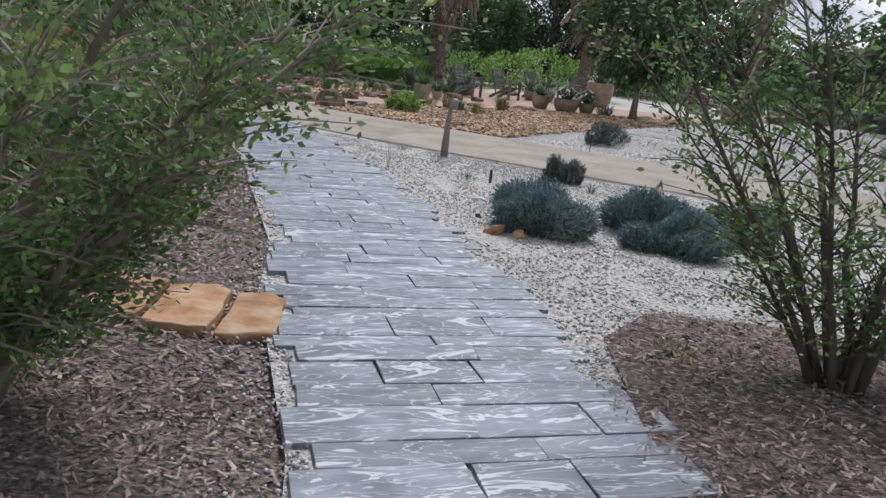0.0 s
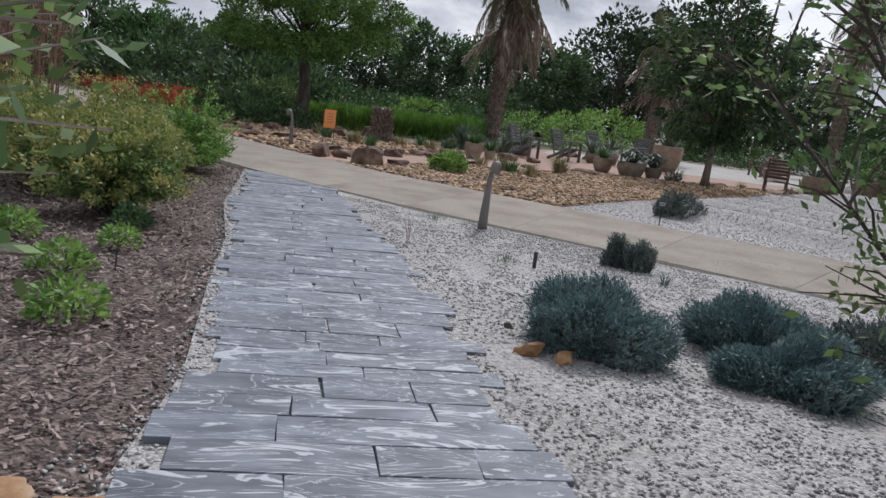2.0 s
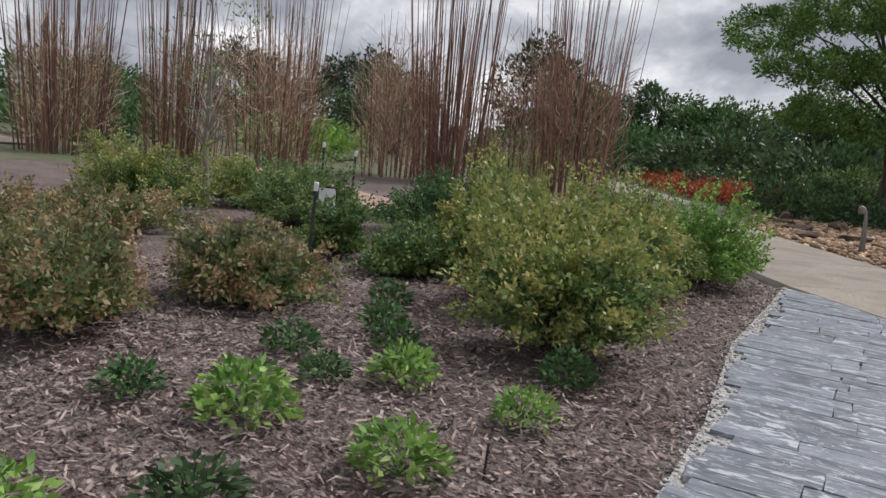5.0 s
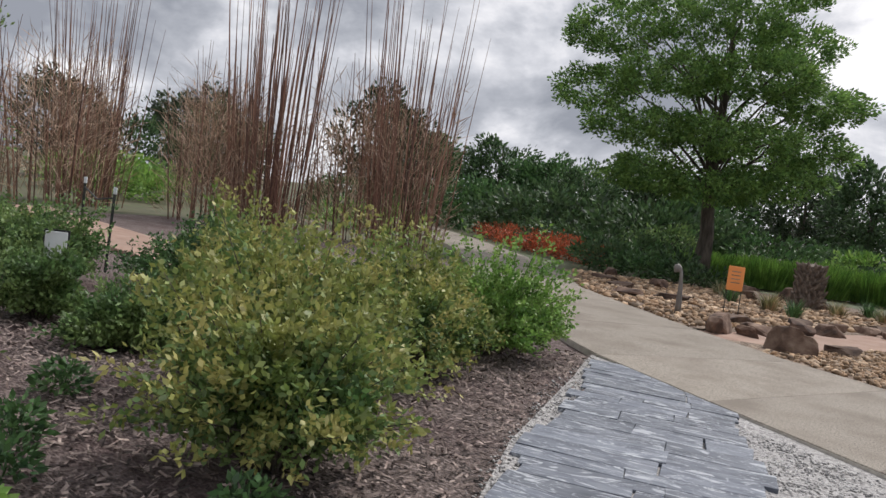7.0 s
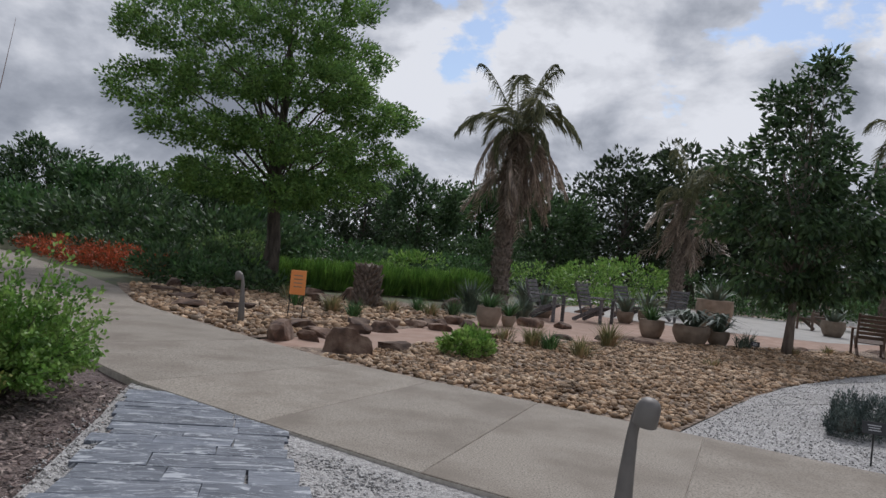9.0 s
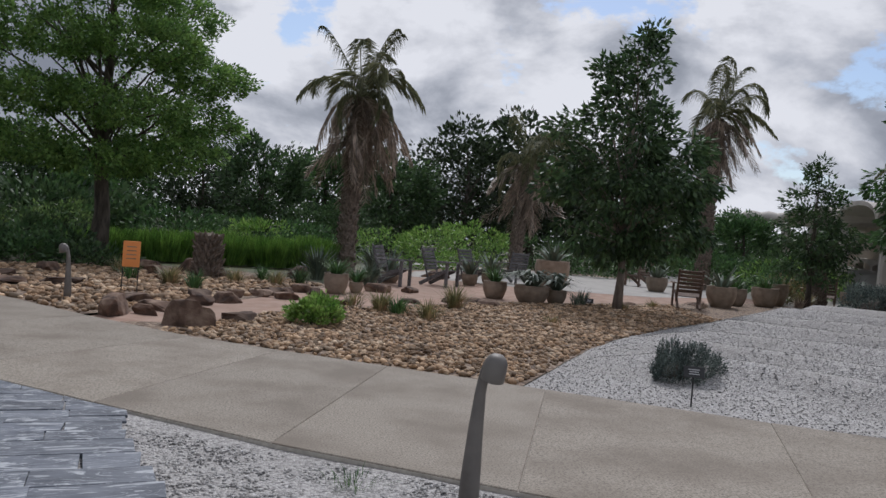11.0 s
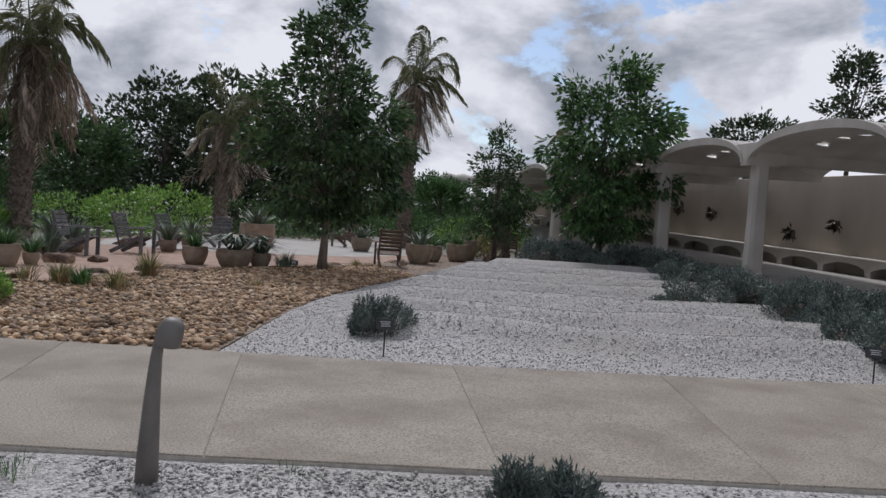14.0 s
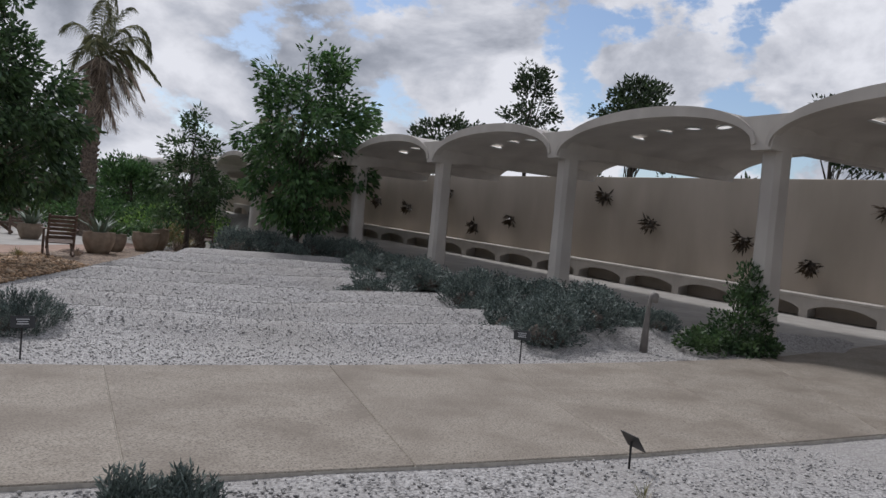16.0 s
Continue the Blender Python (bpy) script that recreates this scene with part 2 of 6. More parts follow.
LEAF_OLIVE = leafy("leaf_olive", (0.12, 0.14, 0.058), (0.25, 0.22, 0.10), vary=0.35, scale=2.6, c=(0.40, 0.26, 0.15))
LEAF_MYRT = leafy("leaf_myrtle", (0.085, 0.165, 0.053), (0.202, 0.282, 0.092), vary=0.5)
LEAF_SAGE = leafy("leaf_sage", (0.094, 0.160, 0.160), (0.198, 0.281, 0.271), vary=0.4, through_light=0.1)
LEAF_ROSE = leafy("leaf_rosemary", (0.072, 0.100, 0.092), (0.175, 0.213, 0.188), vary=0.6, through_light=0.1)
LEAF_PALM = leafy("leaf_palm", (0.10, 0.115, 0.055), (0.22, 0.215, 0.11), vary=0.4)
LEAF_DEAD = leafy("leaf_dead", (0.22, 0.168, 0.13), (0.44, 0.355, 0.28), vary=0.5, through_light=0.1)
LEAF_FERN = leafy("leaf_fern", (0.026, 0.018, 0.013), (0.075, 0.052, 0.030), vary=0.5, through_light=0.1)
LEAF_RED = leafy("flower_red", (0.08, 0.09, 0.03), (0.42, 0.075, 0.03), vary=0.4, scale=7.0, c=(0.56, 0.14, 0.06))
LEAF_AGAVE = leafy("leaf_agave", (0.085, 0.12, 0.085), (0.16, 0.2, 0.15), vary=0.25, through_light=0.05)
GRASS_GREEN = leafy("grass_green", (0.08, 0.18, 0.03), (0.19, 0.33, 0.06), vary=0.4)


def slate_material():
    m = material("slate", [(0.075, 0.085, 0.108), (0.125, 0.138, 0.168), (0.17, 0.185, 0.215)], scale=4, rough=0.55, bump=0.35, bump_scale=18, vary=0.22, stretch=(1, 2.2, 1), bump_dist=0.006)
    nt = m.node_tree
    bsdf = nt.nodes["Principled BSDF"]
    L = nt.links.new
    src = bsdf.inputs["Base Color"].links[0].from_socket
    vec = [n for n in nt.nodes if n.type == "VECT_MATH"][0].outputs[0]
    mp = nt.nodes.new("ShaderNodeMapping")
    mp.inputs["Scale"].default_value = (0.75, 1.25, 1.0)
    L(vec, mp.inputs[0])
    n = nt.nodes.new("ShaderNodeTexNoise")
    n.inputs["Scale"].default_value, n.inputs["Detail"].default_value, n.inputs["Distortion"].default_value = 1.9, 6.0, 2.6
    L(mp.outputs[0], n.inputs["Vector"])
    r = nt.nodes.new("ShaderNodeValToRGB")
    els = r.color_ramp.elements
    spec = [(0.0, 0.1), (0.40, 0.0), (0.452, 0.0), (0.468, 0.7), (0.482, 0.05), (0.585, 0.0), (0.605, 0.85), (0.65, 0.7), (0.665, 0.06), (1.0, 0.2)]
    while len(els) < len(spec):
        els.new(0.5)
    for e, (p, v) in zip(els, spec):
        e.position, e.color = p, (v, v, v, 1)
    L(n.outputs["Fac"], r.inputs[0])
    mx = nt.nodes.new("ShaderNodeMix")
    mx.data_type = "RGBA"
    L(r.outputs[0], mx.inputs["Factor"])
    L(src, mx.inputs[6])
    mx.inputs[7].default_value = (0.52, 0.54, 0.57, 1)
    L(mx.outputs[2], bsdf.inputs["Base Color"])
    return m


SLATE = slate_material()


# ---- mesh helpers ----
class Geo:
    """Gathers vertices and faces of one mesh."""

    def __init__(self):
        self.v, self.f = [], []

    def tube(self, pts, radii, sides=5, cap=True):
        pts = [Vector(p) for p in pts]
        n0 = len(self.v)
        for i, p in enumerate(pts):
            d = (pts[min(i + 1, len(pts) - 1)] - pts[max(i - 1, 0)])
            d = d.normalized() if d.length > 1e-9 else Vector((0, 0, 1))
            a = d.cross(Vector((0, 1, 0)) if abs(d.y) < 0.9 else Vector((1, 0, 0))).normalized()
            b = d.cross(a)
            for k in range(sides):
                w = 2 * math.pi * k / sides
                q = p + (a * math.cos(w) + b * math.sin(w)) * radii[i]
                self.v.append((q.x, q.y, q.z))
        for i in range(len(pts) - 1):
            for k in range(sides):
                a0, a1 = n0 + i * sides + k, n0 + i * sides + (k + 1) % sides
                self.f.append((a0, a1, a1 + sides, a0 + sides))
        if cap:
            self.f.append(tuple(n0 + k for k in range(sides))[::-1])
            e = n0 + (len(pts) - 1) * sides
            self.f.append(tuple(e + k for k in range(sides)))
        return self

    def box(self, c, s, m=None):
        n0 = len(self.v)
        for x in (-1, 1):
            for y in (-1, 1):
                for z in (-1, 1):
                    p = Vector((x * s[0] / 2, y * s[1] / 2, z * s[2] / 2))
                    if m is not None:
                        p = m @ p
                    self.v.append((c[0] + p.x, c[1] + p.y, c[2] + p.z))
        for q in ((0, 1, 3, 2), (4, 6, 7, 5), (0, 4, 5, 1), (2, 3, 7, 6), (0, 2, 6, 4), (1, 5, 7, 3)):
            self.f.append(tuple(n0 + i for i in q))
        return self

    def prism(self, poly, z0, z1):
        n0, n = len(self.v), len(poly)
        self.v += [(x, y, z0) for x, y in poly] + [(x, y, z1) for x, y in poly]
        self.f.append(tuple(n0 + i for i in range(n))[::-1])
        self.f.append(tuple(n0 + n + i for i in range(n)))
        for i in range(n):
            j = (i + 1) % n
            self.f.append((n0 + i, n0 + j, n0 + n + j, n0 + n + i))
        return self

    def lathe(self, profile, sides=16, c=(0, 0, 0)):
        n0 = len(self.v)
        for r, z in profile:
            for k in range(sides):
                w = 2 * math.pi * k / sides
                self.v.append((c[0] + r * math.cos(w), c[1] + r * math.sin(w), c[2] + z))
        for i in range(len(profile) - 1):
            for k in range(sides):
                a0, a1 = n0 + i * sides + k, n0 + i * sides + (k + 1) % sides
                self.f.append((a0, a1, a1 + sides, a0 + sides))
        return self

    def mesh(self, name, mat, smooth=False, bevel=0.0):
        me = bpy.data.meshes.new(name)
        me.from_pydata(self.v, [], self.f)
        bm = bmesh.new()
        bm.from_mesh(me)
        if bevel:
            bmesh.ops.bevel(bm, geom=bm.edges[:], offset=bevel, segments=1, affect="EDGES", clamp_overlap=True)
        bmesh.ops.recalc_face_normals(bm, faces=bm.faces)
        bm.to_mesh(me)
        bm.free()
        me.materials.append(mat)
        if smooth:
            me.polygons.foreach_set("use_smooth", [True] * len(me.polygons))
        return me


def quad_mesh(name, quads, mat):
    """A mesh of loose four-cornered leaves from an (n, 4, 3) array."""
    quads = np.asarray(quads, dtype=np.float32)
    n = len(quads)
    me = bpy.data.meshes.new(name)
    me.vertices.add(n * 4)
    me.vertices.foreach_set("co", quads.reshape(-1))
    me.loops.add(n * 4)
    me.loops.foreach_set("vertex_index", np.arange(n * 4, dtype=np.int32))
    me.polygons.add(n)
    me.polygons.foreach_set("loop_start", np.arange(0, n * 4, 4, dtype=np.int32))
    me.update(calc_edges=True)
    me.materials.append(mat)
    return me


def tri_mesh(name, verts, tris, mat, smooth=False):
    verts, tris = np.asarray(verts, np.float32), np.asarray(tris, np.int32)
    me = bpy.data.meshes.new(name)
    me.vertices.add(len(verts))
    me.vertices.foreach_set("co", verts.reshape(-1))
    me.loops.add(len(tris) * 3)
    me.loops.foreach_set("vertex_index", tris.reshape(-1))
    me.polygons.add(len(tris))
    me.polygons.foreach_set("loop_start", np.arange(0, len(tris) * 3, 3, dtype=np.int32))
    if smooth:
        me.polygons.foreach_set("use_smooth", np.ones(len(tris), bool))
    me.update(calc_edges=True)
    me.materials.append(mat)
    return me


def thing(name, loc=(0, 0, 0), label="", category="", group="", kind="", turn=0.0, size=1.0):
    ob = new(name)
    ob.empty_display_size = 0.1
    ob.matrix_basis = pose(*loc, 0, 0, turn) @ Matrix.Scale(size, 4)
    return tagged(ob, label, category, group, kind)


def part(name, me, parent, label="", kind="", m=None):
    ob = new(name, me)
    ob.parent = parent
    if m is not None:
        ob.matrix_basis = m
    return tagged(ob, label, kind=kind)


def solo(name, me, label, category, group="", kind="", m=None):
    ob = new(name, me)
    if m is not None:
        ob.matrix_basis = m
    return tagged(ob, label, category, group, kind)


def unit(a):
    return a / np.maximum(np.linalg.norm(a, axis=-1, keepdims=True), 1e-9)


def leaves(rng, at, way, length, width, spread=0.3):
    """Diamond leaves that start at the points and run along the ways."""
    n = len(at)
    way = unit(way + rng.normal(0, spread, (n, 3)))
    side = unit(np.cross(way, rng.normal(0, 1, (n, 3))))
    ln = length * rng.uniform(0.65, 1.25, (n, 1))
    wd = width * rng.uniform(0.7, 1.2, (n, 1))
    mid = at + way * ln * 0.45
    return np.stack([at, mid + side * wd / 2, at + way * ln, mid - side * wd / 2], 1)


def ball(rng, n, inner=0.0):
    d = unit(rng.normal(0, 1, (n, 3)))
    return d * (inner ** 3 + (1 - inner ** 3) * rng.uniform(0, 1, (n, 1))) ** (1 / 3)


def inside(poly, x, y):
    """Which of the points lie in the polygon."""
    ok = np.zeros(len(x), bool)
    j = len(poly) - 1
    for i in range(len(poly)):
        (xi, yi), (xj, yj) = poly[i], poly[j]
        hit = ((yi > y) != (yj > y)) & (x < (xj - xi) * (y - yi) / (yj - yi + 1e-12) + xi)
        ok ^= hit
        j = i
    return ok


def scatter(rng, poly, per_m2):
    xs, ys = [p[0] for p in poly], [p[1] for p in poly]
    n = int((max(xs) - min(xs)) * (max(ys) - min(ys)) * per_m2)
    x, y = rng.uniform(min(xs), max(xs), n), rng.uniform(min(ys), max(ys), n)
    ok = inside(poly, x, y)
    return x[ok], y[ok]


OCTA_V = np.array([(1, 0, 0), (-1, 0, 0), (0, 1, 0), (0, -1, 0), (0, 0, 1), (0, 0, -1)], float)
OCTA_F = np.array([(0, 2, 4), (2, 1, 4), (1, 3, 4), (3, 0, 4), (2, 0, 5), (1, 2, 5), (3, 1, 5), (0, 3, 5)])
PHI = (1 + 5 ** 0.5) / 2
ICO_V = unit(np.array([(-1, PHI, 0), (1, PHI, 0), (-1, -PHI, 0), (1, -PHI, 0), (0, -1, PHI), (0, 1, PHI), (0, -1, -PHI), (0, 1, -PHI), (PHI, 0, -1), (PHI, 0, 1), (-PHI, 0, -1), (-PHI, 0, 1)], float))
ICO_F = np.array([(0, 11, 5), (0, 5, 1), (0, 1, 7), (0, 7, 10), (0, 10, 11), (1, 5, 9), (5, 11, 4), (11, 10, 2), (10, 7, 6), (7, 1, 8),
                  (3, 9, 4), (3, 4, 2), (3, 2, 6), (3, 6, 8), (3, 8, 9), (4, 9, 5), (2, 4, 11), (6, 2, 10), (8, 6, 7), (9, 8, 1)])


def stones(rng, x, y, z, size, base_v, base_f, flat=0.6, jitter=0.22):
    """Vertices and triangles of many loose stones lying on the ground."""
    n, k = len(x), len(base_v)
    s = size * rng.uniform(0.55, 1.3, (n, 1, 1)) * rng.uniform(0.7, 1.25, (n, 1, 3))
    s[:, :, 2] *= flat
    v = base_v[None] * (1 + rng.normal(0, jitter, (n, k, 1)).clip(-0.4, 0.4)) * s / 2
    w = rng.uniform(0, 2 * np.pi, (n, 1))
    c, sn = np.cos(w), np.sin(w)
    t = rng.normal(0, 0.25, (n, 1))
    vx, vy, vz = v[:, :, 0], v[:, :, 1], v[:, :, 2] + t * v[:, :, 0]
    out = np.stack([vx * c - vy * sn + x[:, None], vx * sn + vy * c + y[:, None], vz + np.asarray(z).reshape(-1, 1) + s[:, :, 2] * 0.25], 2)
    tri = (base_f[None] + (np.arange(n) * k)[:, None, None]).reshape(-1, 3)
    return out.reshape(-1, 3), tri


# ---- plan ----
NEAR = [(14.0, 6.1), (7.5, 8.6), (6.3, 9.05), (4.75, 9.68), (3.25, 10.36), (1.75, 11.07), (0.2, 11.8), (-1.3, 12.55), (-2.7, 13.4), (-4.2, 14.35), (-6.0, 15.9), (-8.0, 18.1), (-10.0, 20.6), (-12.2, 23.6), (-15.2, 27.0), (-21.0, 32.6), (-29.0, 39.5)]
FAR = [(17.0, 10.35), (11.4, 10.95), (8.8, 11.7), (6.85, 12.4), (4.95, 13.15), (3.0, 13.98), (1.15, 14.92), (-0.4, 15.7), (-1.6, 16.3), (-2.7, 16.9), (-4.3, 18.15), (-6.2, 19.85), (-7.8, 21.4), (-9.6, 24.2), (-12.6, 27.6), (-18.4, 33.4), (-26.6, 40.4)]
SLATE_L = [(0.25, -1.5), (-0.1, 1.0), (-0.4, 2.6), (-1.0, 4.5), (-1.22, 5.75), (-1.55, 6.7), (-1.82, 7.4), (-2.15, 8.5), (-2.45, 9.3), (-3.1, 10.9), (-3.7, 13.0), (-4.15, 14.3)]
SLATE_R = [(1.9, -1.5), (1.4, 1.2), (1.02, 3.1), (0.66, 4.6), (0.3, 5.9), (-0.15, 7.2), (-0.55, 8.5), (-1.25, 10.1), (-1.7, 11.0), (-2.15, 12.6), (-2.4, 13.2)]
COBBLE_EDGE = [(0.95, 15.1), (2.7, 18.4), (4.0, 20.3), (5.4, 22.0), (7.8, 24.6), (11.4, 27.6), (14.6, 30.6)]


def x_at(line, y):
    for (x0, y0), (x1, y1) in zip(line, line[1:]):
        if y0 <= y <= y1:
            return x0 + (x1 - x0) * (y - y0) / (y1 - y0)
    return line[0][0] if y < line[0][1] else line[-1][0]


def sheet(name, poly, z, step, mat, relief=None, label="", kind="structure"):
    """A ground surface cut to an outline, with gentle relief."""
    xs, ys = [p[0] for p in poly], [p[1] for p in poly]
    bm = bmesh.new()
    vs = [bm.verts.new((x, y, 0)) for x, y in poly]
    bm.faces.new(vs)
    for axis, lo, hi in ((0, min(xs), max(xs)), (1, min(ys), max(ys))):
        c = lo + step
        while c < hi:
            co, no = [0, 0, 0], [0, 0, 0]
            co[axis], no[axis] = c, 1
            bmesh.ops.bisect_plane(bm, geom=bm.verts[:] + bm.edges[:] + bm.faces[:], plane_co=co, plane_no=no)
            c += step
    for v in bm.verts:
        v.co.z = z + (relief(v.co.x, v.co.y) if relief else 0.0)
    bmesh.ops.recalc_face_normals(bm, faces=bm.faces)
    me = bpy.data.meshes.new(name)
    bm.to_mesh(me)
    bm.free()
    if me.polygons and me.polygons[0].normal.z < 0:
        me.flip_normals()
    me.polygons.foreach_set("use_smooth", [True] * len(me.polygons))
    me.materials.append(mat)
    return solo(name, me, label, "", kind=kind)


def lumps(x, y):
    return 0.025 * noise.noise(Vector((x * 0.9, y * 0.9, 0.3))) + 0.012 * noise.noise(Vector((x * 3, y * 3, 1.3)))


def ridge_height(x, y):
    """Raked waves that run along the path."""
    s = 0.45 * x + 0.893 * y + 0.6 - 0.32 * math.sin(x * 0.6 + 0.5) - 0.14 * math.sin(x * 1.5 + y * 0.5)
    fade = min(1.0, max(0.0, (s - 15.35) / 1.2))
    fade *= min(1.0, max(0.0, (x - x_at(COBBLE_EDGE, y) - 0.1) / 1.4))
    s += 0.45 * noise.noise(Vector((x * 0.45, y * 0.45, 4.0)))
    heap = 0.22 * min(1.0, max(0.0, (s - 20.0) / 9.0))
    return fade * (heap + 0.25 * (0.5 + 0.5 * math.sin(s * 2 * math.pi / 2.0)) ** 1.5 + 0.02) + lumps(x, y) * 0.6


tagged(sheet("ground", [(-400, -400), (400, -400), (400, 400), (-400, 400)], -0.09, 100, SOIL, label="dark green-brown planted soil of the garden"), category="ground")
tagged(sheet("mulch_bed", [(-14, -4), (0.6, -4), (0.2, 1), (-0.2, 3), (-0.9, 5), (-1.4, 7), (-2.2, 9.4), (-3.0, 11.4), (-3.6, 13.6), (-4.2, 14.9), (-6.2, 16.8), (-9, 20), (-14, 24), (-20, 20), (-20, 6)], -0.035, 0.5, MULCH, lumps,
             label="dark shredded bark mulch bed beside the slate walk"), category="mulch bed")
tagged(sheet("mulch_bed_start", [(0.9, -4), (8, -4), (8, 3.2), (4.2, 4.0), (2.4, 4.9), (1.4, 4.9), (1.0, 4.3), (0.98, 3.2), (1.2, 1.2)], 0.012, 0.4, MULCH, lumps,
             label="reddish bark mulch round the leaning shrub"), category="mulch bed")
tagged(sheet("gravel_bed_near", [(-0.9, -4), (1.4, -4), (8, -4), (22, 0), (16, 5.0), (14.0, 6.8), (7.5, 9.0), (3.25, 10.8), (0.2, 12.2), (-2.7, 13.8), (-4.4, 14.8), (-3.9, 13.2), (-3.22, 10.9), (-2.40, 8.9), (-1.85, 7.2), (-1.30, 5.6), (-1.10, 4.5), (-0.50, 2.6), (-0.2, 1)], 0.0, 0.5, GRAVEL, lumps,
             label="pale crushed gravel bed along the slate walk"), category="gravel bed")
tagged(sheet("gravel_bed_raked", [(0.6, 14.7), (3.0, 13.5), (6.85, 12.0), (11.4, 10.6), (14.5, 10.4), (13.4, 13), (14.3, 18), (15.6, 26), (16.6, 31), (14.6, 31.2)] + COBBLE_EDGE[::-1], -0.004, 0.22, GRAVEL, ridge_height,
             label="white gravel raked into long low ridges"), category="gravel bed")
tagged(sheet("cobble_bed", [(-4.4, 17.7), (-1.6, 16.0), (0.9, 14.8)] + COBBLE_EDGE + [(13.5, 33.5), (8.4, 29.2), (5.2, 27.0), (2.6, 25.6), (0.5, 23.2), (-0.9, 21.9), (-2.1, 20.3), (-3.0, 18.2)], 0.004, 0.5, COBBLE_BED, lumps,
             label="bed of tan river cobbles between path and terrace"), category="cobble bed")
tagged(sheet("cobble_bed_far", [(-4.6, 18.4), (-3.9, 19.6), (-2.6, 22.6), (-1.7, 24.9), (-1.2, 27), (-3.5, 29.5), (-7, 29.5), (-10.5, 25.8), (-8.1, 21.6), (-6.4, 19.9)], 0.004, 0.5, COBBLE_BED, lumps,
             label="tan cobble bed with boulders beyond the path"), category="cobble bed")
tagged(sheet("terrace", [(-4.5, 18.0), (-3.3, 17.5), (-2.1, 20.3), (-0.9, 21.9), (0.5, 23.2), (2.6, 25.6), (5.2, 27.0), (8.4, 29.2), (14, 33.5), (16, 46), (6, 48), (-0.5, 33), (-1.5, 26), (-2.6, 22.5), (-3.8, 19.6)], 0.0, 1.0, TERRACE, None,
             label="pinkish terrace of compacted stone dust"), category="terrace")

tagged(sheet("plaza", [(1.0, 33.5), (5.0, 31.6), (9.0, 31.8), (14.0, 35.2), (15.5, 45), (6.2, 47), (1.5, 37)], 0.006, 2.0, PLAZA, None,
             label="pale concrete court beyond the stone dust"), category="court")

# ---- the concrete path ----
walkway = thing("path", label="curving beige concrete garden path in jointed slabs", category="path", kind="structure")
for (n0, n1), (f0, f1) in zip(zip(NEAR, NEAR[1:]), zip(FAR, FAR[1:])):
    c = Vector(((n0[0] + n1[0] + f0[0] + f1[0]) / 4, (n0[1] + n1[1] + f0[1] + f1[1]) / 4))
    quad = []
    for p in (n0, n1, f1, f0):
        v = Vector(p) - c
        v = v * (1 - 0.0035 / max(0.5, v.length))
        quad.append((c.x + v.x, c.y + v.y))
    part("slab", Geo().prism(quad, -0.08, 0.03).mesh("slab", CONCRETE, bevel=0.006), walkway)
g = Geo()
for (n0, n1), (f0, f1) in zip(zip(NEAR, NEAR[1:]), zip(FAR, FAR[1:])):
    g.prism([n0, n1, f1, f0], -0.085, 0.021)
part("joint_filler", g.mesh("joint_filler", JOINT), walkway, "pale mortar filler in the slab joints")


# ---- colonnade ----
COL0, COLU = Vector((12.15, 11.25)), Vector((1.38, 4.64))
BAY = COLU.length
AX = COLU.normalized()
BACK = Vector((AX.y, -AX.x))
COL_TURN = math.degrees(math.atan2(BACK.y, BACK.x))
SPRING, RISE, DEPTH, TILT = 3.22, 0.585, 5.35, -0.6
WALL0, WAX = Vector((13.1, 11.45)), Vector((0.72, 4.45)).normalized()
WBACK = Vector((WAX.y, -WAX.x))
WALL_TURN = math.degrees(math.atan2(WBACK.y, WBACK.x))
WALL_D, WALL_H = 8.1, 3.58


def floor_rise(a):
    """The covered walk climbs gently along its wall."""
    return 0.042 * max(0.0, a - 1.6)


def tilted(k):
    return col_pose(k) @ Matrix.Translation((0, 0, SPRING)) @ pose(0, 0, 0, 0, TILT, 0) @ Matrix.Translation((0, 0, -SPRING))


def col_pose(k, d=0.0, z=0.0):
    z += 0.05 * max(0.0, k)
    p = COL0 + AX * (BAY * k) + BACK * d
    return pose(p.x, p.y, z, 0, 0, COL_TURN)


g = Geo()
na, nd = 44, 12
for i in range(na + 1):
    for j in range(nd + 1):
        a, d = -16 + 64 * i / na, -2.6 + 13.2 * j / nd
        p = WALL0 + WAX * a + WBACK * d
        front = WALL0.x - 0.75 + 0.30 * max(0.0, a)
        w = min(1.0, max(0.0, (p.x - front) / 1.6))
        g.v.append((p.x, p.y, 0.022 + floor_rise(a) * w * w * (3 - 2 * w)) if p.x > front - 0.3 else (p.x, p.y, -0.06))
for i in range(na):
    for j in range(nd):
        q = i * (nd + 1) + j
        g.f.append((q, q + nd + 1, q + nd + 2, q + 1)[::-1])
solo("floor", g.mesh("floor", PLAZA, smooth=True), "pale concrete floor of the covered walk", "floor", kind="structure")


def column_mesh():
    g = Geo()
    rings = [(0.0, 0.225, 0.20), (0.25, 0.21, 0.185), (2.0, 0.19, 0.165), (3.15, 0.185, 0.175)]
    for z, a, b in rings:
        c = 0.07
        for x, y in ((-a + c, -b), (a - c, -b), (a, -b + c), (a, b - c), (a - c, b), (-a + c, b), (-a, b - c), (-a, -b + c)):
            g.v.append((x, y, z))
    for i in range(len(rings) - 1):
        for k in range(8):
            j = (k + 1) % 8
            g.f.append((i * 8 + k, i * 8 + j, i * 8 + 8 + j, i * 8 + 8 + k))
    g.f.append(tuple(range(8))[::-1])
    g.f.append(tuple(24 + i for i in range(8)))
    return g.mesh("shaft", SHELLC)


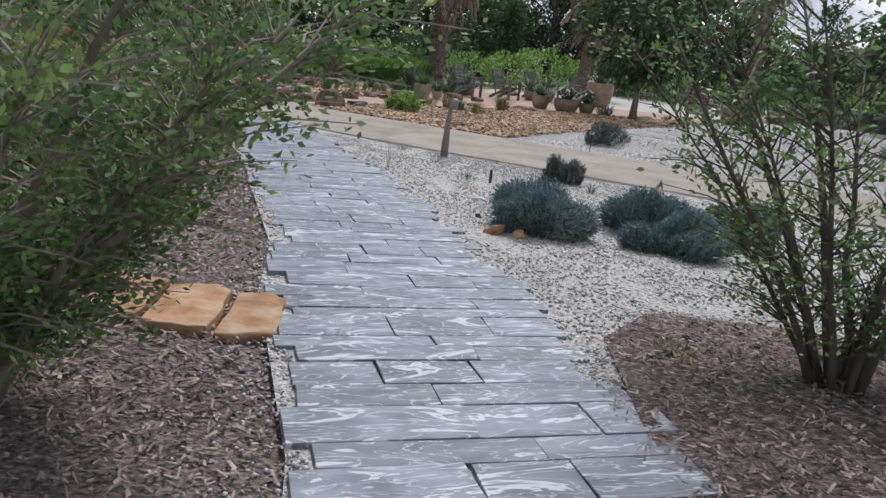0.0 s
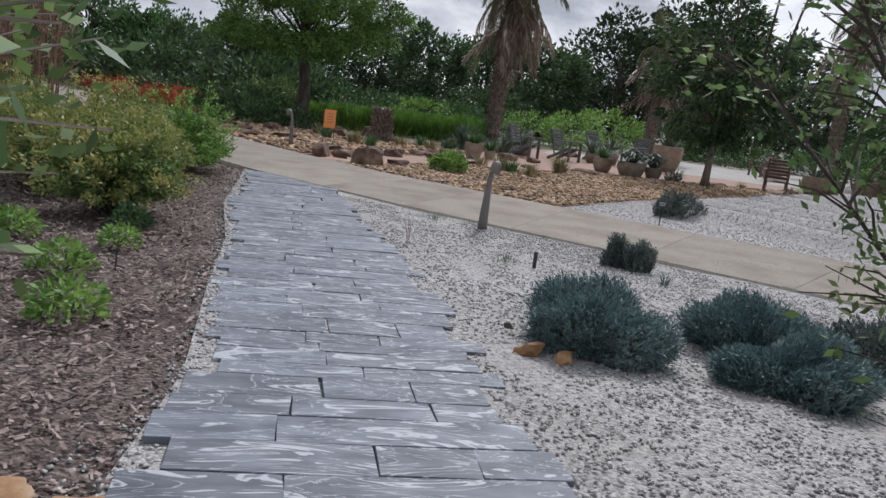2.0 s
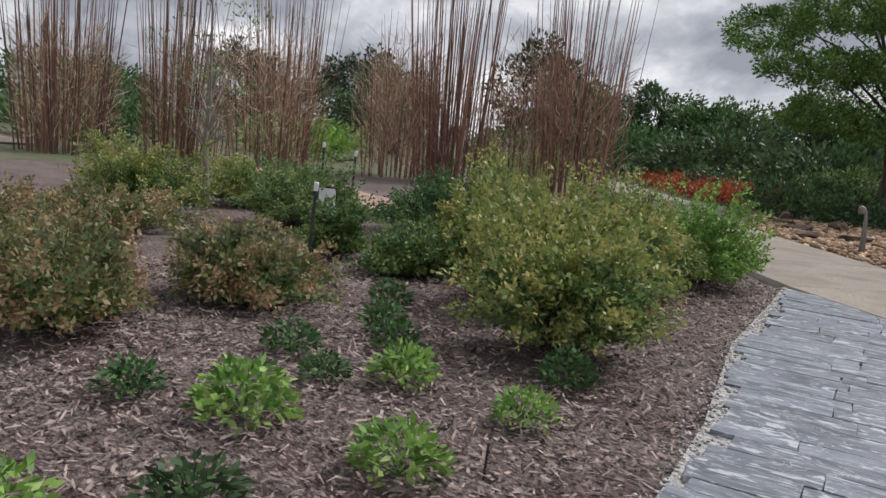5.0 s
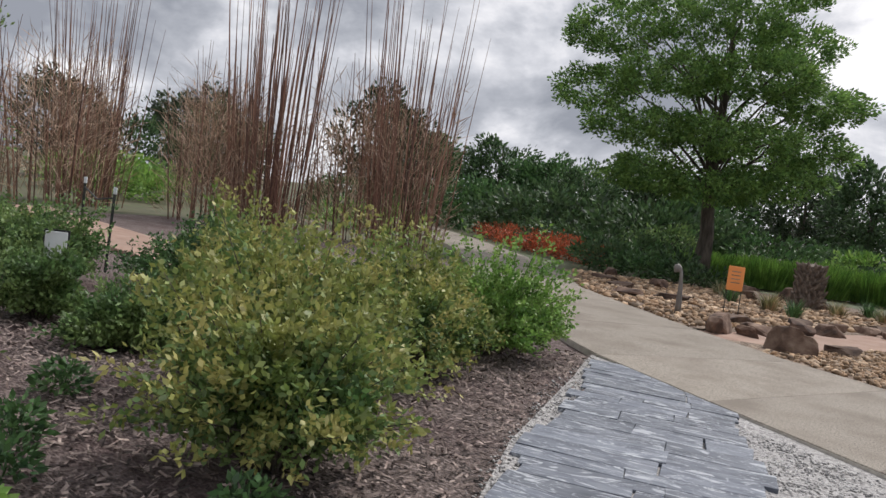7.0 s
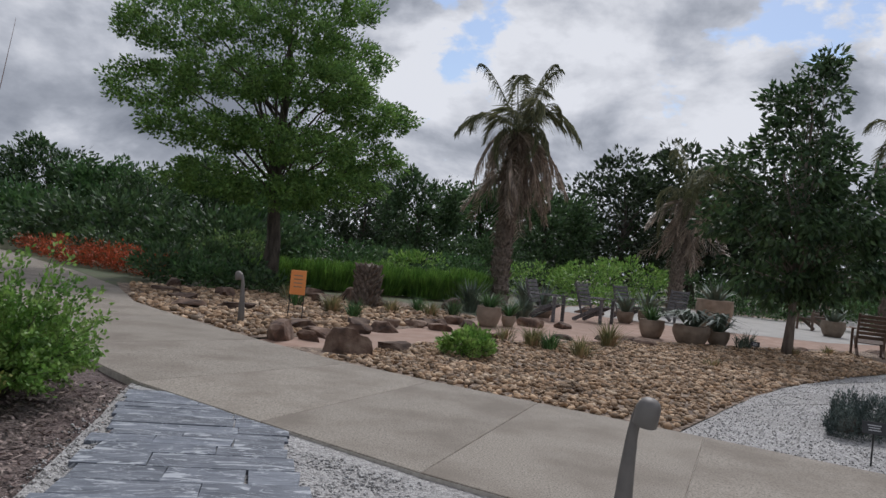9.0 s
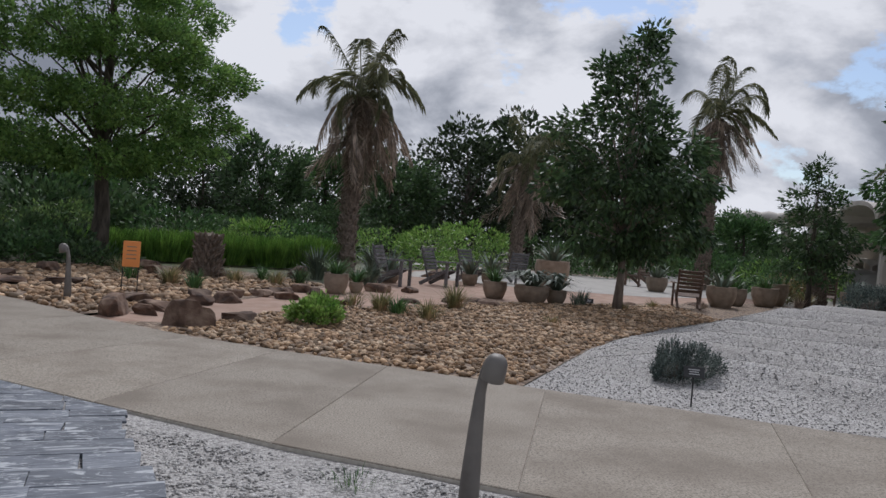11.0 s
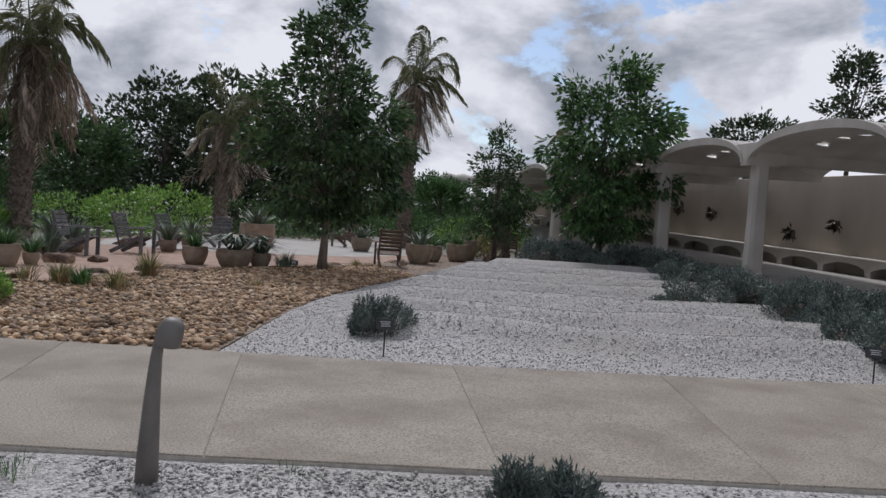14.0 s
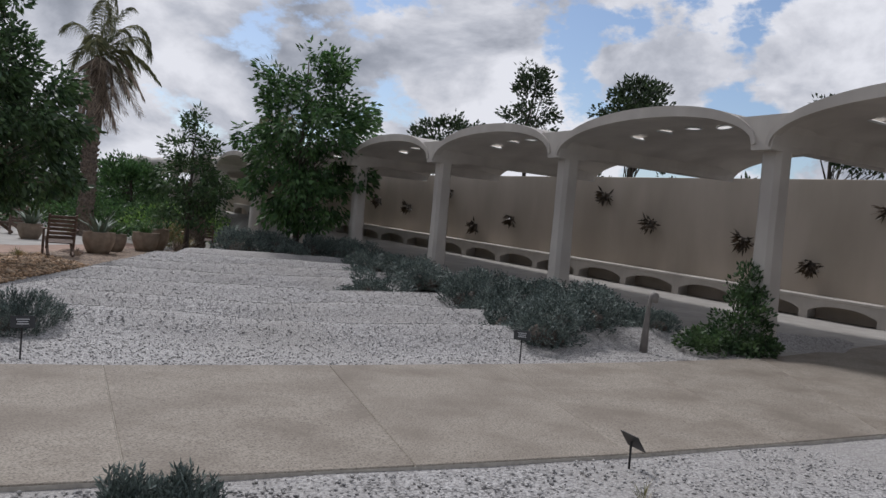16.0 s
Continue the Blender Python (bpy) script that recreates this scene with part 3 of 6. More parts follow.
def head_mesh():
    """The flaring head and the gutter beam that runs back from it to a rounded nose."""
    g = Geo()
    prof = [(0.175, 3.15), (0.185, 3.25), (0.25, 3.45), (0.40, 3.60), (0.56, 3.68)]
    rings = [(-0.42, 1.0, 0.0), (0.25, 1.0, 0.0), (0.6, 0.95, 0.07), (DEPTH - 0.9, 0.95, 0.10), (DEPTH - 0.45, 0.85, 0.13), (DEPTH - 0.12, 0.6, 0.22), (DEPTH + 0.05, 0.3, 0.34)]
    n = 2 * len(prof)
    for x, w, up in rings:
        ring = [(-y * w, z + up * (3.68 - z) / 0.53) for y, z in prof]
        for y, z in ring + [(-y, z) for y, z in ring[::-1]]:
            g.v.append((x, y, z))
    g.f.append(tuple(range(n)))
    g.f.append(tuple(range((len(rings) - 1) * n, len(rings) * n))[::-1])
    for r in range(len(rings) - 1):
        for i in range(n):
            j = (i + 1) % n
            g.f.append((r * n + i, r * n + j, r * n + n + j, r * n + n + i))
    return g.mesh("head", SHELLC)


def arch(u):
    return (1 - abs(u) ** 2.15) ** (1 / 2.15) if abs(u) < 1 else 0.0


def shell_mesh(x0, x1, thick, half, lift=0.0, name="shell"):
    g = Geo()
    n = 28
    us = [-math.cos(math.pi * i / n) for i in range(n + 1)]
    xs = [x0, x0 + 0.02, (x0 + x1) / 2, x1]
    for x in xs:
        for u in us:
            g.v.append((x, u * half, SPRING + lift + RISE * arch(u)))
        for u in us:
            g.v.append((x, u * (half + thick * 0.35), SPRING + lift + 0.02 + (RISE + thick) * arch(u)))
    m = n + 1
    for i in range(len(xs) - 1):
        a, b = i * 2 * m, (i + 1) * 2 * m
        for k in range(n):
            g.f.append((a + k, a + k + 1, b + k + 1, b + k))
            g.f.append((a + m + k, b + m + k, b + m + k + 1, a + m + k + 1))
        for k in (0, n):
            g.f.append((a + k, b + k, b + m + k, a + m + k))
    for a in (0, (len(xs) - 1) * 2 * m):
        for k in range(n):
            g.f.append((a + k, a + k + 1, a + m + k + 1, a + m + k))
    return g.mesh(name, SHELLC, smooth=False)


shaft, head = column_mesh(), head_mesh()
vault = shell_mesh(-0.30, DEPTH, 0.12, BAY / 2 - 0.02)
rim = shell_mesh(-0.46, -0.28, 0.17, BAY / 2 - 0.15, -0.012, "rim")
disc_ring = Geo().lathe([(0.13, 0.0), (0.15, -0.02), (0.16, 0.0), (0.15, 0.01)], 14).mesh("disc_ring", WHITE, smooth=True)
disc_face = Geo().lathe([(0.001, -0.004), (0.13, -0.004), (0.13, 0.02)], 14).mesh("disc_face", DISC_GLOW)
col_first = roof_first = None
for k in range(-3, 9):
    if col_first is None:
        col_first = thing("column", label="tapered pale concrete column with a flaring head and beam", category="column", group="columns of the covered walk")
        part("shaft", shaft, col_first)
        part("head", head, col_first)
        col_first.matrix_basis = col_pose(k)
    else:
        copy_thing(col_first, col_pose(k))
    if k == 8:
        break
    if roof_first is None:
        roof_first = thing("roof_vault", label="thin arched concrete roof shell over one bay", category="roof", group="roof shells of the covered walk")
        part("shell", vault, roof_first)
        part("rim", rim, roof_first, "thick pale front rim")
        # five pale rings, each with a weakly glowing disc, across the vault
        for i in range(5):
            u = -0.62 + 0.31 * i
            z = SPRING + RISE * arch(u) - 0.012
            lm = part("downlight", disc_ring, roof_first, "small round disc in the roof shell, glowing weakly", m=pose(0.9, u * (BAY / 2 - 0.16), z, math.degrees(u * 0.5), 0, 0))
            part("lens", disc_face, lm)
        roof_first.matrix_basis = tilted(k + 0.5)
    else:
        copy_thing(roof_first, tilted(k + 0.5))

g = Geo()
w0, w1 = -15.0, 40.0
for a, h in ((w0, WALL_H), (w1, WALL_H + 0.42)):
    for d in (WALL_D, WALL_D + 0.24):
        p = WALL0 + WAX * a + WBACK * d
        g.v += [(p.x, p.y, 0), (p.x, p.y, h)]
g.f += [(0, 1, 5, 4), (2, 6, 7, 3), (1, 3, 7, 5), (0, 2, 3, 1), (4, 5, 7, 6), (0, 4, 6, 2)]
solo("wall_back", g.mesh("wall_back", WALLC, bevel=0.01), "tall beige plastered garden wall behind the bench", "wall", kind="structure")


def bench_unit_mesh(width):
    """The front of a concrete bench with an arched opening under the seat."""
    g = Geo()
    n, h, leg = 12, 0.52, 0.11
    xs = (0.0, 0.10)
    half = width / 2
    for x in xs:
        for i in range(n + 1):
            u = -1 + 2 * i / n
            g.v.append((x, u * (half - leg), 0.22 + 0.17 * (1 - abs(u) ** 2.6)))
        for i in range(n + 1):
            g.v.append((x, (-1 + 2 * i / n) * half, h))
        g.v += [(x, -half, 0), (x, -half + leg, 0), (x, half - leg, 0), (x, half, 0)]
    m = n + 1
    s = 2 * m + 4
    for b in (0, s):
        for i in range(n):
            g.f.append((b + i, b + i + 1, b + m + i + 1, b + m + i))
        g.f.append((b + 2 * m, b + 2 * m + 1, b, b + m))
        g.f.append((b + 2 * m + 2, b + 2 * m + 3, b + m + n, b + n))
    loop = [2 * m, 2 * m + 1] + list(range(m)) + [2 * m + 2, 2 * m + 3] + [m + n - i for i in range(m)]
    for a, b in zip(loop, loop[1:] + loop[:1]):
        g.f.append((a, b, s + b, s + a))
    return g.mesh("front", SHELLC)


UNIT = 1.91
bfront = bench_unit_mesh(UNIT)
bseat = Geo().box((0.28, 0, 0.56), (0.62, UNIT, 0.08)).mesh("seat", SHELLC, bevel=0.012)
bside = Geo().box((0.3, 0, 0.26), (0.4, 0.10, 0.50)).mesh("support", SHELLC)
bfirst = None
for i in range(26):
    a = -11.45 + UNIT * i
    p = WALL0 + WAX * a + WBACK * (WALL_D - 0.60)
    m = pose(p.x, p.y, 0.015 + floor_rise(a), 0, 0, WALL_TURN) @ pose(0, 0, 0, math.degrees(math.atan(0.042)) if a > 1.6 else 0, 0, 0)
    if bfirst is None:
        bfirst = thing("bench", label="built-in pale concrete bench with arched openings below", category="bench", group="benches along the wall")
        part("front", bfront, bfirst)
        part("seat", bseat, bfirst)
        part("support", bside, bfirst, m=pose(0, UNIT / 2 - 0.055, 0))
        bfirst.matrix_basis = m
    else:
        copy_thing(bfirst, m)


# ---- plant builders ----
def crown_mesh(name, rng, lobes, leaf, per, radius, mat, up=0.25, width=0.55, droop=0.0):
    """Clumps of leaves over the outside of a few lobes; returns the mesh and the clump centres."""
    cents, quads = [], []
    for x, y, z, rx, ry, rz, n in lobes:
        c = ball(rng, n, 0.62) * (rx, ry, rz) + (x, y, z)
        cents.append(c)
    cents = np.concatenate(cents)
    mid = np.array([np.mean([l[0] for l in lobes]), np.mean([l[1] for l in lobes]), np.mean([l[2] for l in lobes])])
    for c in cents:
        r = radius * rng.uniform(0.55, 1.35)
        k = max(4, int(per * rng.uniform(0.5, 1.5)))
        at = ball(rng, k) * (r, r, r * 0.7) + c
        way = unit(at - c) * 0.8 + unit(c - mid) * 0.7 + (0, 0, up - droop)
        quads.append(leaves(rng, at, way, leaf, leaf * width, 0.45))
    return quad_mesh(name, np.concatenate(quads), mat), cents


def limbs_mesh(name, rng, height, radius, cents, mat, share=0.35, lean=(0, 0), start=0.25, sides=6, trunk_sides=9, reach=0.93, thick=0.28, steep=0.72):
    g = Geo()
    top = Vector((lean[0], lean[1], height))
    n = 7
    axis = [top * (i / n) + Vector((rng.normal(0, radius * 0.35), rng.normal(0, radius * 0.35), 0)) * (1 if 0 < i else 0) for i in range(n + 1)]
    rad = [radius * (1.35 if i == 0 else 1 - 0.85 * i / n) for i in range(n + 1)]
    g.tube(axis, rad, trunk_sides)
    order = rng.permutation(len(cents))[: int(len(cents) * share)]
    for j in order:
        c = Vector(cents[j]) * 1.0
        f = min(0.95, max(start, (c.z * steep) / height * rng.uniform(0.6, 1.0)))
        i = f * n
        a = axis[int(i)].lerp(axis[min(n, int(i) + 1)], i - int(i))
        r0 = radius * (1 - 0.85 * f) * thick * rng.uniform(0.8, 1.5)
        mid = a.lerp(c, 0.5) + Vector((rng.normal(0, 0.06), rng.normal(0, 0.06), rng.uniform(-0.02, 0.12))) * (c - a).length
        end = a.lerp(c, reach)
        g.tube([a, a.lerp(mid, 0.55) + Vector((0, 0, 0.02)), mid, end], [r0, r0 * 0.75, r0 * 0.5, r0 * 0.15], sides, cap=False)
    return g.mesh(name, mat, smooth=True)


def tree(name, label, loc, seed, height, radius, lobes, leaf, per, clump, leaf_mat, bark, group="", category="tree", share=0.35, lean=(0, 0), droop=0.0, up=0.25, start=0.25, width=0.55, turn=0.0, steep=0.72):
    rng = np.random.default_rng(seed)
    t = thing(name, loc, label, category, group, turn=turn)
    cm, cents = crown_mesh("crown", rng, lobes, leaf, per, clump, leaf_mat, up, width, droop)
    part("trunk", limbs_mesh("trunk", rng, height, radius, cents, bark, share, lean, start, steep=steep), t)
    part("crown", cm, t)
    return t


def shrub(name, label, loc, seed, lobes, leaf, per, clump, leaf_mat, group="", category="shrub", stems=10, bark=BARK, up=0.4, width=0.5, stem_r=0.012, turn=0.0):
    rng = np.random.default_rng(seed)
    s = thing(name, loc, label, category, group, turn=turn)
    cm, cents = crown_mesh("foliage", rng, lobes, leaf, per, clump, leaf_mat, up, width)
    g = Geo()
    for j in rng.permutation(len(cents))[:stems]:
        c = Vector(cents[j])
        a = Vector((c.x * 0.15 + rng.normal(0, 0.03), c.y * 0.15 + rng.normal(0, 0.03), -0.03))
        mid = a.lerp(c, 0.5) + Vector((0, 0, 0.1 * c.z)) - Vector((c.x, c.y, 0)) * 0.12
        g.tube([a, mid, c], [stem_r, stem_r * 0.7, stem_r * 0.25], 4, cap=False)
    part("branching", g.mesh("branching", bark, smooth=True), s)
    part("foliage", cm, s)
    return s


def mound(name, label, loc, seed, rx, ry, h, sprigs, leaf, mat, group="", spiky=0.5, category="shrub", lumpy=0.25, needles=9, fat=0.24, rag=0.06, knobs=9):
    """A low bush of upright needle sprigs over a lumpy dome."""
    rng = np.random.default_rng(seed)
    b = thing(name, loc, label, category, group)
    d = ball(rng, sprigs, 0.999)
    d[:, 2] = np.abs(d[:, 2]) ** 0.8
    bump_c = unit(rng.normal(0, 1, (knobs, 3)) + (0, 0, 0.5))
    k = 1 - lumpy + lumpy * np.max(np.clip(d @ bump_c.T, 0, 1) ** (6 if knobs < 12 else 14), axis=1, keepdims=True) * 1.6
    tip = d * (rx, ry, h) * k * rng.uniform(1 - rag * 1.5, 1 + rag, (sprigs, 1))
    grow = unit(d * (1, 1, 0.8) + (0, 0, spiky) + rng.normal(0, 0.16, (sprigs, 3)))
    quads = []
    for j in range(needles):
        f = j / needles
        at = tip - grow * leaf * 3.2 * (1 - f)
        side = unit(rng.normal(0, 1, (sprigs, 3)))
        quads.append(leaves(rng, at, grow * 1.0 + side * 0.75, leaf, leaf * fat, 0.12))
    part("foliage", quad_mesh("foliage", np.concatenate(quads), mat), b)
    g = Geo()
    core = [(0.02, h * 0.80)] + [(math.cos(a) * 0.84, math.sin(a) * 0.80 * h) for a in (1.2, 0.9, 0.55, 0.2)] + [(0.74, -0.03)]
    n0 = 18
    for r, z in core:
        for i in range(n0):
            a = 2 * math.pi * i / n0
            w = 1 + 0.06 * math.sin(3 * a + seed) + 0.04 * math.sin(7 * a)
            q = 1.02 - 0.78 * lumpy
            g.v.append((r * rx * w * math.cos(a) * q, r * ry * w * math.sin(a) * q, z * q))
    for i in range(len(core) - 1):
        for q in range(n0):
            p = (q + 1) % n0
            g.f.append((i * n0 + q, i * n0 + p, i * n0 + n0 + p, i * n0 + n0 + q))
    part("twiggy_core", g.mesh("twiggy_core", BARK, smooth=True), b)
    return b


def tuft(name, label, loc, seed, blades, length, width, mat, group="", spread=0.5, category="plant", curl=0.35, radius=0.06):
    """A tuft of arching blades."""
    rng = np.random.default_rng(seed)
    t = thing(name, loc, label, category, group)
    q = []
    a = rng.uniform(0, 2 * np.pi, blades)
    out = np.abs(rng.normal(0, spread, blades))
    base = np.stack([np.cos(a) * radius * rng.uniform(0, 1, blades), np.sin(a) * radius * rng.uniform(0, 1, blades), np.zeros(blades) - 0.01], 1)
    ln = length * rng.uniform(0.6, 1.15, (blades, 1))
    way = unit(np.stack([np.cos(a) * out, np.sin(a) * out, np.ones(blades)], 1))
    side = np.stack([-np.sin(a), np.cos(a), np.zeros(blades)], 1) * width / 2
    mid = base + way * ln * 0.55
    tip = mid + unit(way + np.stack([np.cos(a), np.sin(a), -np.ones(blades)], 1) * curl) * ln * 0.5
    q.append(np.stack([base - side * 0.7, base + side * 0.7, mid + side, mid - side], 1))
    q.append(np.stack([mid - side, mid + side, tip + side * 0.1, tip - side * 0.1], 1))
    part("leaf_tuft", quad_mesh("leaf_tuft", np.concatenate(q), mat), t)
    return t


def leaf_rosette(name, label, loc, seed, n, size, mat, group="", height=0.2, radius=0.18, category="plant"):
    """A low plant of broad leaves on short stalks."""
    rng = np.random.default_rng(seed)
    t = thing(name, loc, label, category, group)
    d = ball(rng, n, 0.3)
    d[:, 2] = np.abs(d[:, 2])
    at = d * (radius, radius, height) + (0, 0, 0.015)
    q = leaves(rng, at, d * (1, 1, 0.3) + (0, 0, 0.12), size, size * 0.5, 0.35)
    part("foliage", quad_mesh("foliage", q, mat), t)
    g = Geo()
    for i in range(7):
        p = at[rng.integers(n)]
        g.tube([(0, 0, -0.02), (p[0] * 0.5, p[1] * 0.5, p[2] * 0.7), tuple(p)], [0.006, 0.005, 0.003], 4, cap=False)
    part("stalk_work", g.mesh("stalk_work", LEAF_MID), t)
    return t


def frond_mesh(name, seed, length, arch_up, fall, leaflets, leaf, mat, width=0.035):
    """A feather leaf along +x that rises and then falls."""
    rng = np.random.default_rng(seed)
    n = 9
    pts = []
    for i in range(n + 1):
        f = i / n
        pts.append(np.array([length * f * (1 - 0.22 * f * fall), 0, length * (arch_up * f - fall * f * f)]))
    arc = sum(np.linalg.norm(b - a) for a, b in zip(pts, pts[1:]))
    pts = [p * (length / arc) for p in pts]
    g = Geo()
    g.tube([tuple(p) for p in pts], [0.03 * (1 - 0.85 * i / n) for i in range(n + 1)], 4)
    for i in range(leaflets):
        f = 0.12 + 0.88 * i / leaflets
        j = min(n - 1, int(f * n))
        p = pts[j] + (pts[j + 1] - pts[j]) * (f * n - j)
        d = unit(pts[j + 1] - pts[j])
        ll = leaf * (0.5 + 1.1 * math.sin(math.pi * min(1, 0.15 + 0.85 * f))) * rng.uniform(0.7, 1.1)
        for s in (-1, 1):
            w = unit(d * 0.75 + np.array([0, s * 0.85, 0.18 - 0.55 * fall]) + rng.normal(0, 0.12, 3))
            k = unit(np.cross(w, d)) * width / 2
            b, mid2, tip = p, p + w * ll * 0.5, p + w * ll + np.array([0, 0, -0.12 * ll - 0.25 * fall * ll])
            n0 = len(g.v)
            up_ = np.cross(k, w)
            g.v += [tuple(b), tuple(mid2 + k + up_ * 0.1), tuple(tip), tuple(mid2 - k + up_ * 0.1)]
            g.f.append((n0, n0 + 1, n0 + 2, n0 + 3))
    me = bpy.data.meshes.new(name)
    me.from_pydata(g.v, [], g.f)
    me.materials.append(mat)
    return me


def palm(loc, seed, height, label, size=1.0, skirt=60, live=24, group=""):
    rng = np.random.default_rng(seed)
    t = thing("palm_tree", loc, label, "palm tree", group)
    g = Geo()
    n = int(height / 0.16)
    pts, rad = [], []
    for i in range(n + 1):
        f = i / n
        pts.append((0.12 * f * f, 0.05 * math.sin(3 * f), height * f - (0.1 if i == 0 else 0)))
        rad.append((0.30 * (1 - 0.25 * f) + (0.014 if i % 2 else -0.012) + rng.normal(0, 0.014)) * (1.25 if i == 0 else 1) * size)
    g.tube(pts, rad, 12)
    part("trunk", g.mesh("trunk", PALMBARK), t, "rough ringed trunk")
    g = Geo()
    ragged = np.random.default_rng(seed + 500)
    for i in range(int(height * 26)):
        f = 0.03 + 0.94 * i / (height * 26)
        a = i * 2.4
        c = Vector((math.cos(a), math.sin(a), 0))
        b = Vector((0.12 * f * f, 0.05 * math.sin(3 * f), height * f)) + c * (0.27 * (1 - 0.25 * f) * size)
        tip = b + c * float(ragged.uniform(0.05, 0.12)) + Vector((0, 0, float(ragged.uniform(0.08, 0.2))))
        g.tube([b, b.lerp(tip, 0.55) + c * 0.02, tip], [0.06, 0.045, 0.02], 4)
    part("bark_cladding", g.mesh("bark_cladding", PALMBARK), t, "ragged stubs of old leaves")
    top = Vector(pts[-1])
    greens = [frond_mesh("frond", seed + i, 2.7 * size, au, fa, 50, 0.5 * size, LEAF_PALM, 0.055) for i, (au, fa) in enumerate(((2.3, 1.2), (1.5, 1.25), (1.0, 1.2), (0.55, 1.15)))]
    deads = [frond_mesh("dead_frond", seed + 9 + i, 2.2 * size, au, fa, 30, 0.34 * size, LEAF_DEAD, 0.045) for i, (au, fa) in enumerate(((0.25, 1.3), (-0.7, 1.0), (-1.9, 0.6)))]
    for i in range(live):
        f = i / live
        a = radians(i * 137.5 + float(rng.normal(0, 18)))
        a -= 0.55 * math.sin(a)
        part("frond", greens[min(3, int(f * 4))], t, m=Matrix.Translation(top + Vector((0, 0, 0.2 * (1 - f)))) @ pose(0, 0, 0, float(rng.normal(0, 22)), float(rng.normal(2, 11)), math.degrees(a)) @ Matrix.Diagonal((float(rng.uniform(0.65, 1.1)), float(rng.uniform(0.55, 0.95)), float(rng.uniform(0.75, 1.1)), 1)))
    for i in range(skirt):
        f = i / skirt
        a = radians(i * 137.5 + float(rng.normal(0, 20)))
        a -= 0.3 * math.sin(a)
        part("dead_frond", deads[min(2, int(f * 3))], t, m=Matrix.Translation(top + Vector((0, 0, 0.05 - 1.0 * f * size))) @ pose(0, 0, 0, float(rng.normal(0, 26)), 4 + 12 * f + float(rng.normal(0, 12)), math.degrees(a)) @ Matrix.Scale(float(rng.uniform(0.6, 1.3)), 4))
    return t


def bamboo(loc, seed, rx, ry, height, canes, twigs, label, brush=2.2):
    rng = np.random.default_rng(seed)
    t = thing("bamboo_clump", loc, label, "bamboo", "bare bamboo clumps")
    made = []
    for i in range(8):
        lx, ly = rng.normal(0, 0.04), rng.normal(0, 0.04)
        w = rng.uniform(0.014, 0.027)
        made.append(Geo().tube([(0, 0, -0.01), (lx * 0.3, ly * 0.3, 0.35), (lx * 0.8, ly * 0.8, 0.7), (lx * 1.6, ly * 1.6, 1.0)], [w, w * 0.9, w * 0.65, w * 0.25], 5, cap=False).mesh("cane", CANE))
    for i in range(canes):
        a, r = rng.uniform(0, 2 * math.pi), rng.uniform(0, 1) ** 0.5
        bx, by = rx * r * math.cos(a), ry * r * math.sin(a)
        h = height * float(rng.uniform(0.55, 1.08))
        part("cane", made[i % 8], t, m=pose(bx, by, -0.04, -4.5 * by + float(rng.normal(0, 1.6)), 4.5 * bx + float(rng.normal(0, 1.6)), 0) @ Matrix.Diagonal((1, 1, h, 1)))
    n = int(twigs * 0.62)
    a, r = rng.uniform(0, 2 * np.pi, n), rng.uniform(0, 1, n) ** 0.5
    at = np.stack([rx * 1.1 * r * np.cos(a), ry * 1.1 * r * np.sin(a), brush * rng.uniform(0, 1, n) ** 0.8 * (0.72 + 0.5 * np.abs(np.sin(a * 2.5 + seed)) * rng.uniform(0.5, 1.2, n))], 1)
    way = np.stack([np.cos(a) * 0.5 + rng.normal(0, 0.3, n), np.sin(a) * 0.5 + rng.normal(0, 0.3, n), np.ones(n)], 1)
    part("twig_brush", quad_mesh("twig_brush", leaves(rng, at, way, 0.62, 0.02, 0.45), TWIG), t, "dense fine dry side twigs", "stuff")
    return t


# ---- trees of the middle distance ----
tree("shade_tree", "large shade tree with a broad bright green crown", (-8.3, 30.9, 0), 11, 9.4, 0.25,
     [(x - 0.5, y, z, a, b, c, int(n * 1.3)) for x, y, z, a, b, c, n in ((-0.3, 0, 9.7, 1.9, 1.7, 0.6, 60), (-2.2, 0.5, 8.8, 1.7, 1.6, 0.6, 60), (1.3, -0.5, 8.8, 1.8, 1.6, 0.6, 64), (-3.1, -0.3, 7.4, 1.6, 1.6, 0.6, 62), (0.0, -1.2, 7.6, 2.0, 1.6, 0.6, 66), (2.3, 0.5, 7.4, 1.5, 1.6, 0.6, 58),
      (-3.4, 0.4, 5.7, 1.6, 1.5, 0.6, 62), (-1.1, -1.8, 6.0, 1.8, 1.5, 0.6, 66), (1.3, -1.6, 6.1, 1.8, 1.5, 0.6, 64), (3.1, -0.3, 5.6, 1.4, 1.4, 0.6, 58), (3.2, 0.2, 4.3, 1.3, 1.4, 0.5, 52), (-1.7, -1.6, 4.4, 1.7, 1.5, 0.55, 62),
      (0.9, -2.0, 4.3, 1.9, 1.5, 0.55, 66), (2.2, -1.0, 3.2, 1.5, 1.4, 0.45, 54), (-1.6, -0.8, 3.1, 1.5, 1.4, 0.45, 50), (0.2, -1.8, 2.8, 1.6, 1.3, 0.45, 50), (0.2, 2.0, 6.6, 2.6, 1.6, 0.9, 64), (0.3, 2.0, 4.4, 2.6, 1.6, 0.9, 64))],
     0.125, 58, 0.33, LEAF_BIG, BARK, share=0.03, start=0.3, steep=0.72, turn=19)
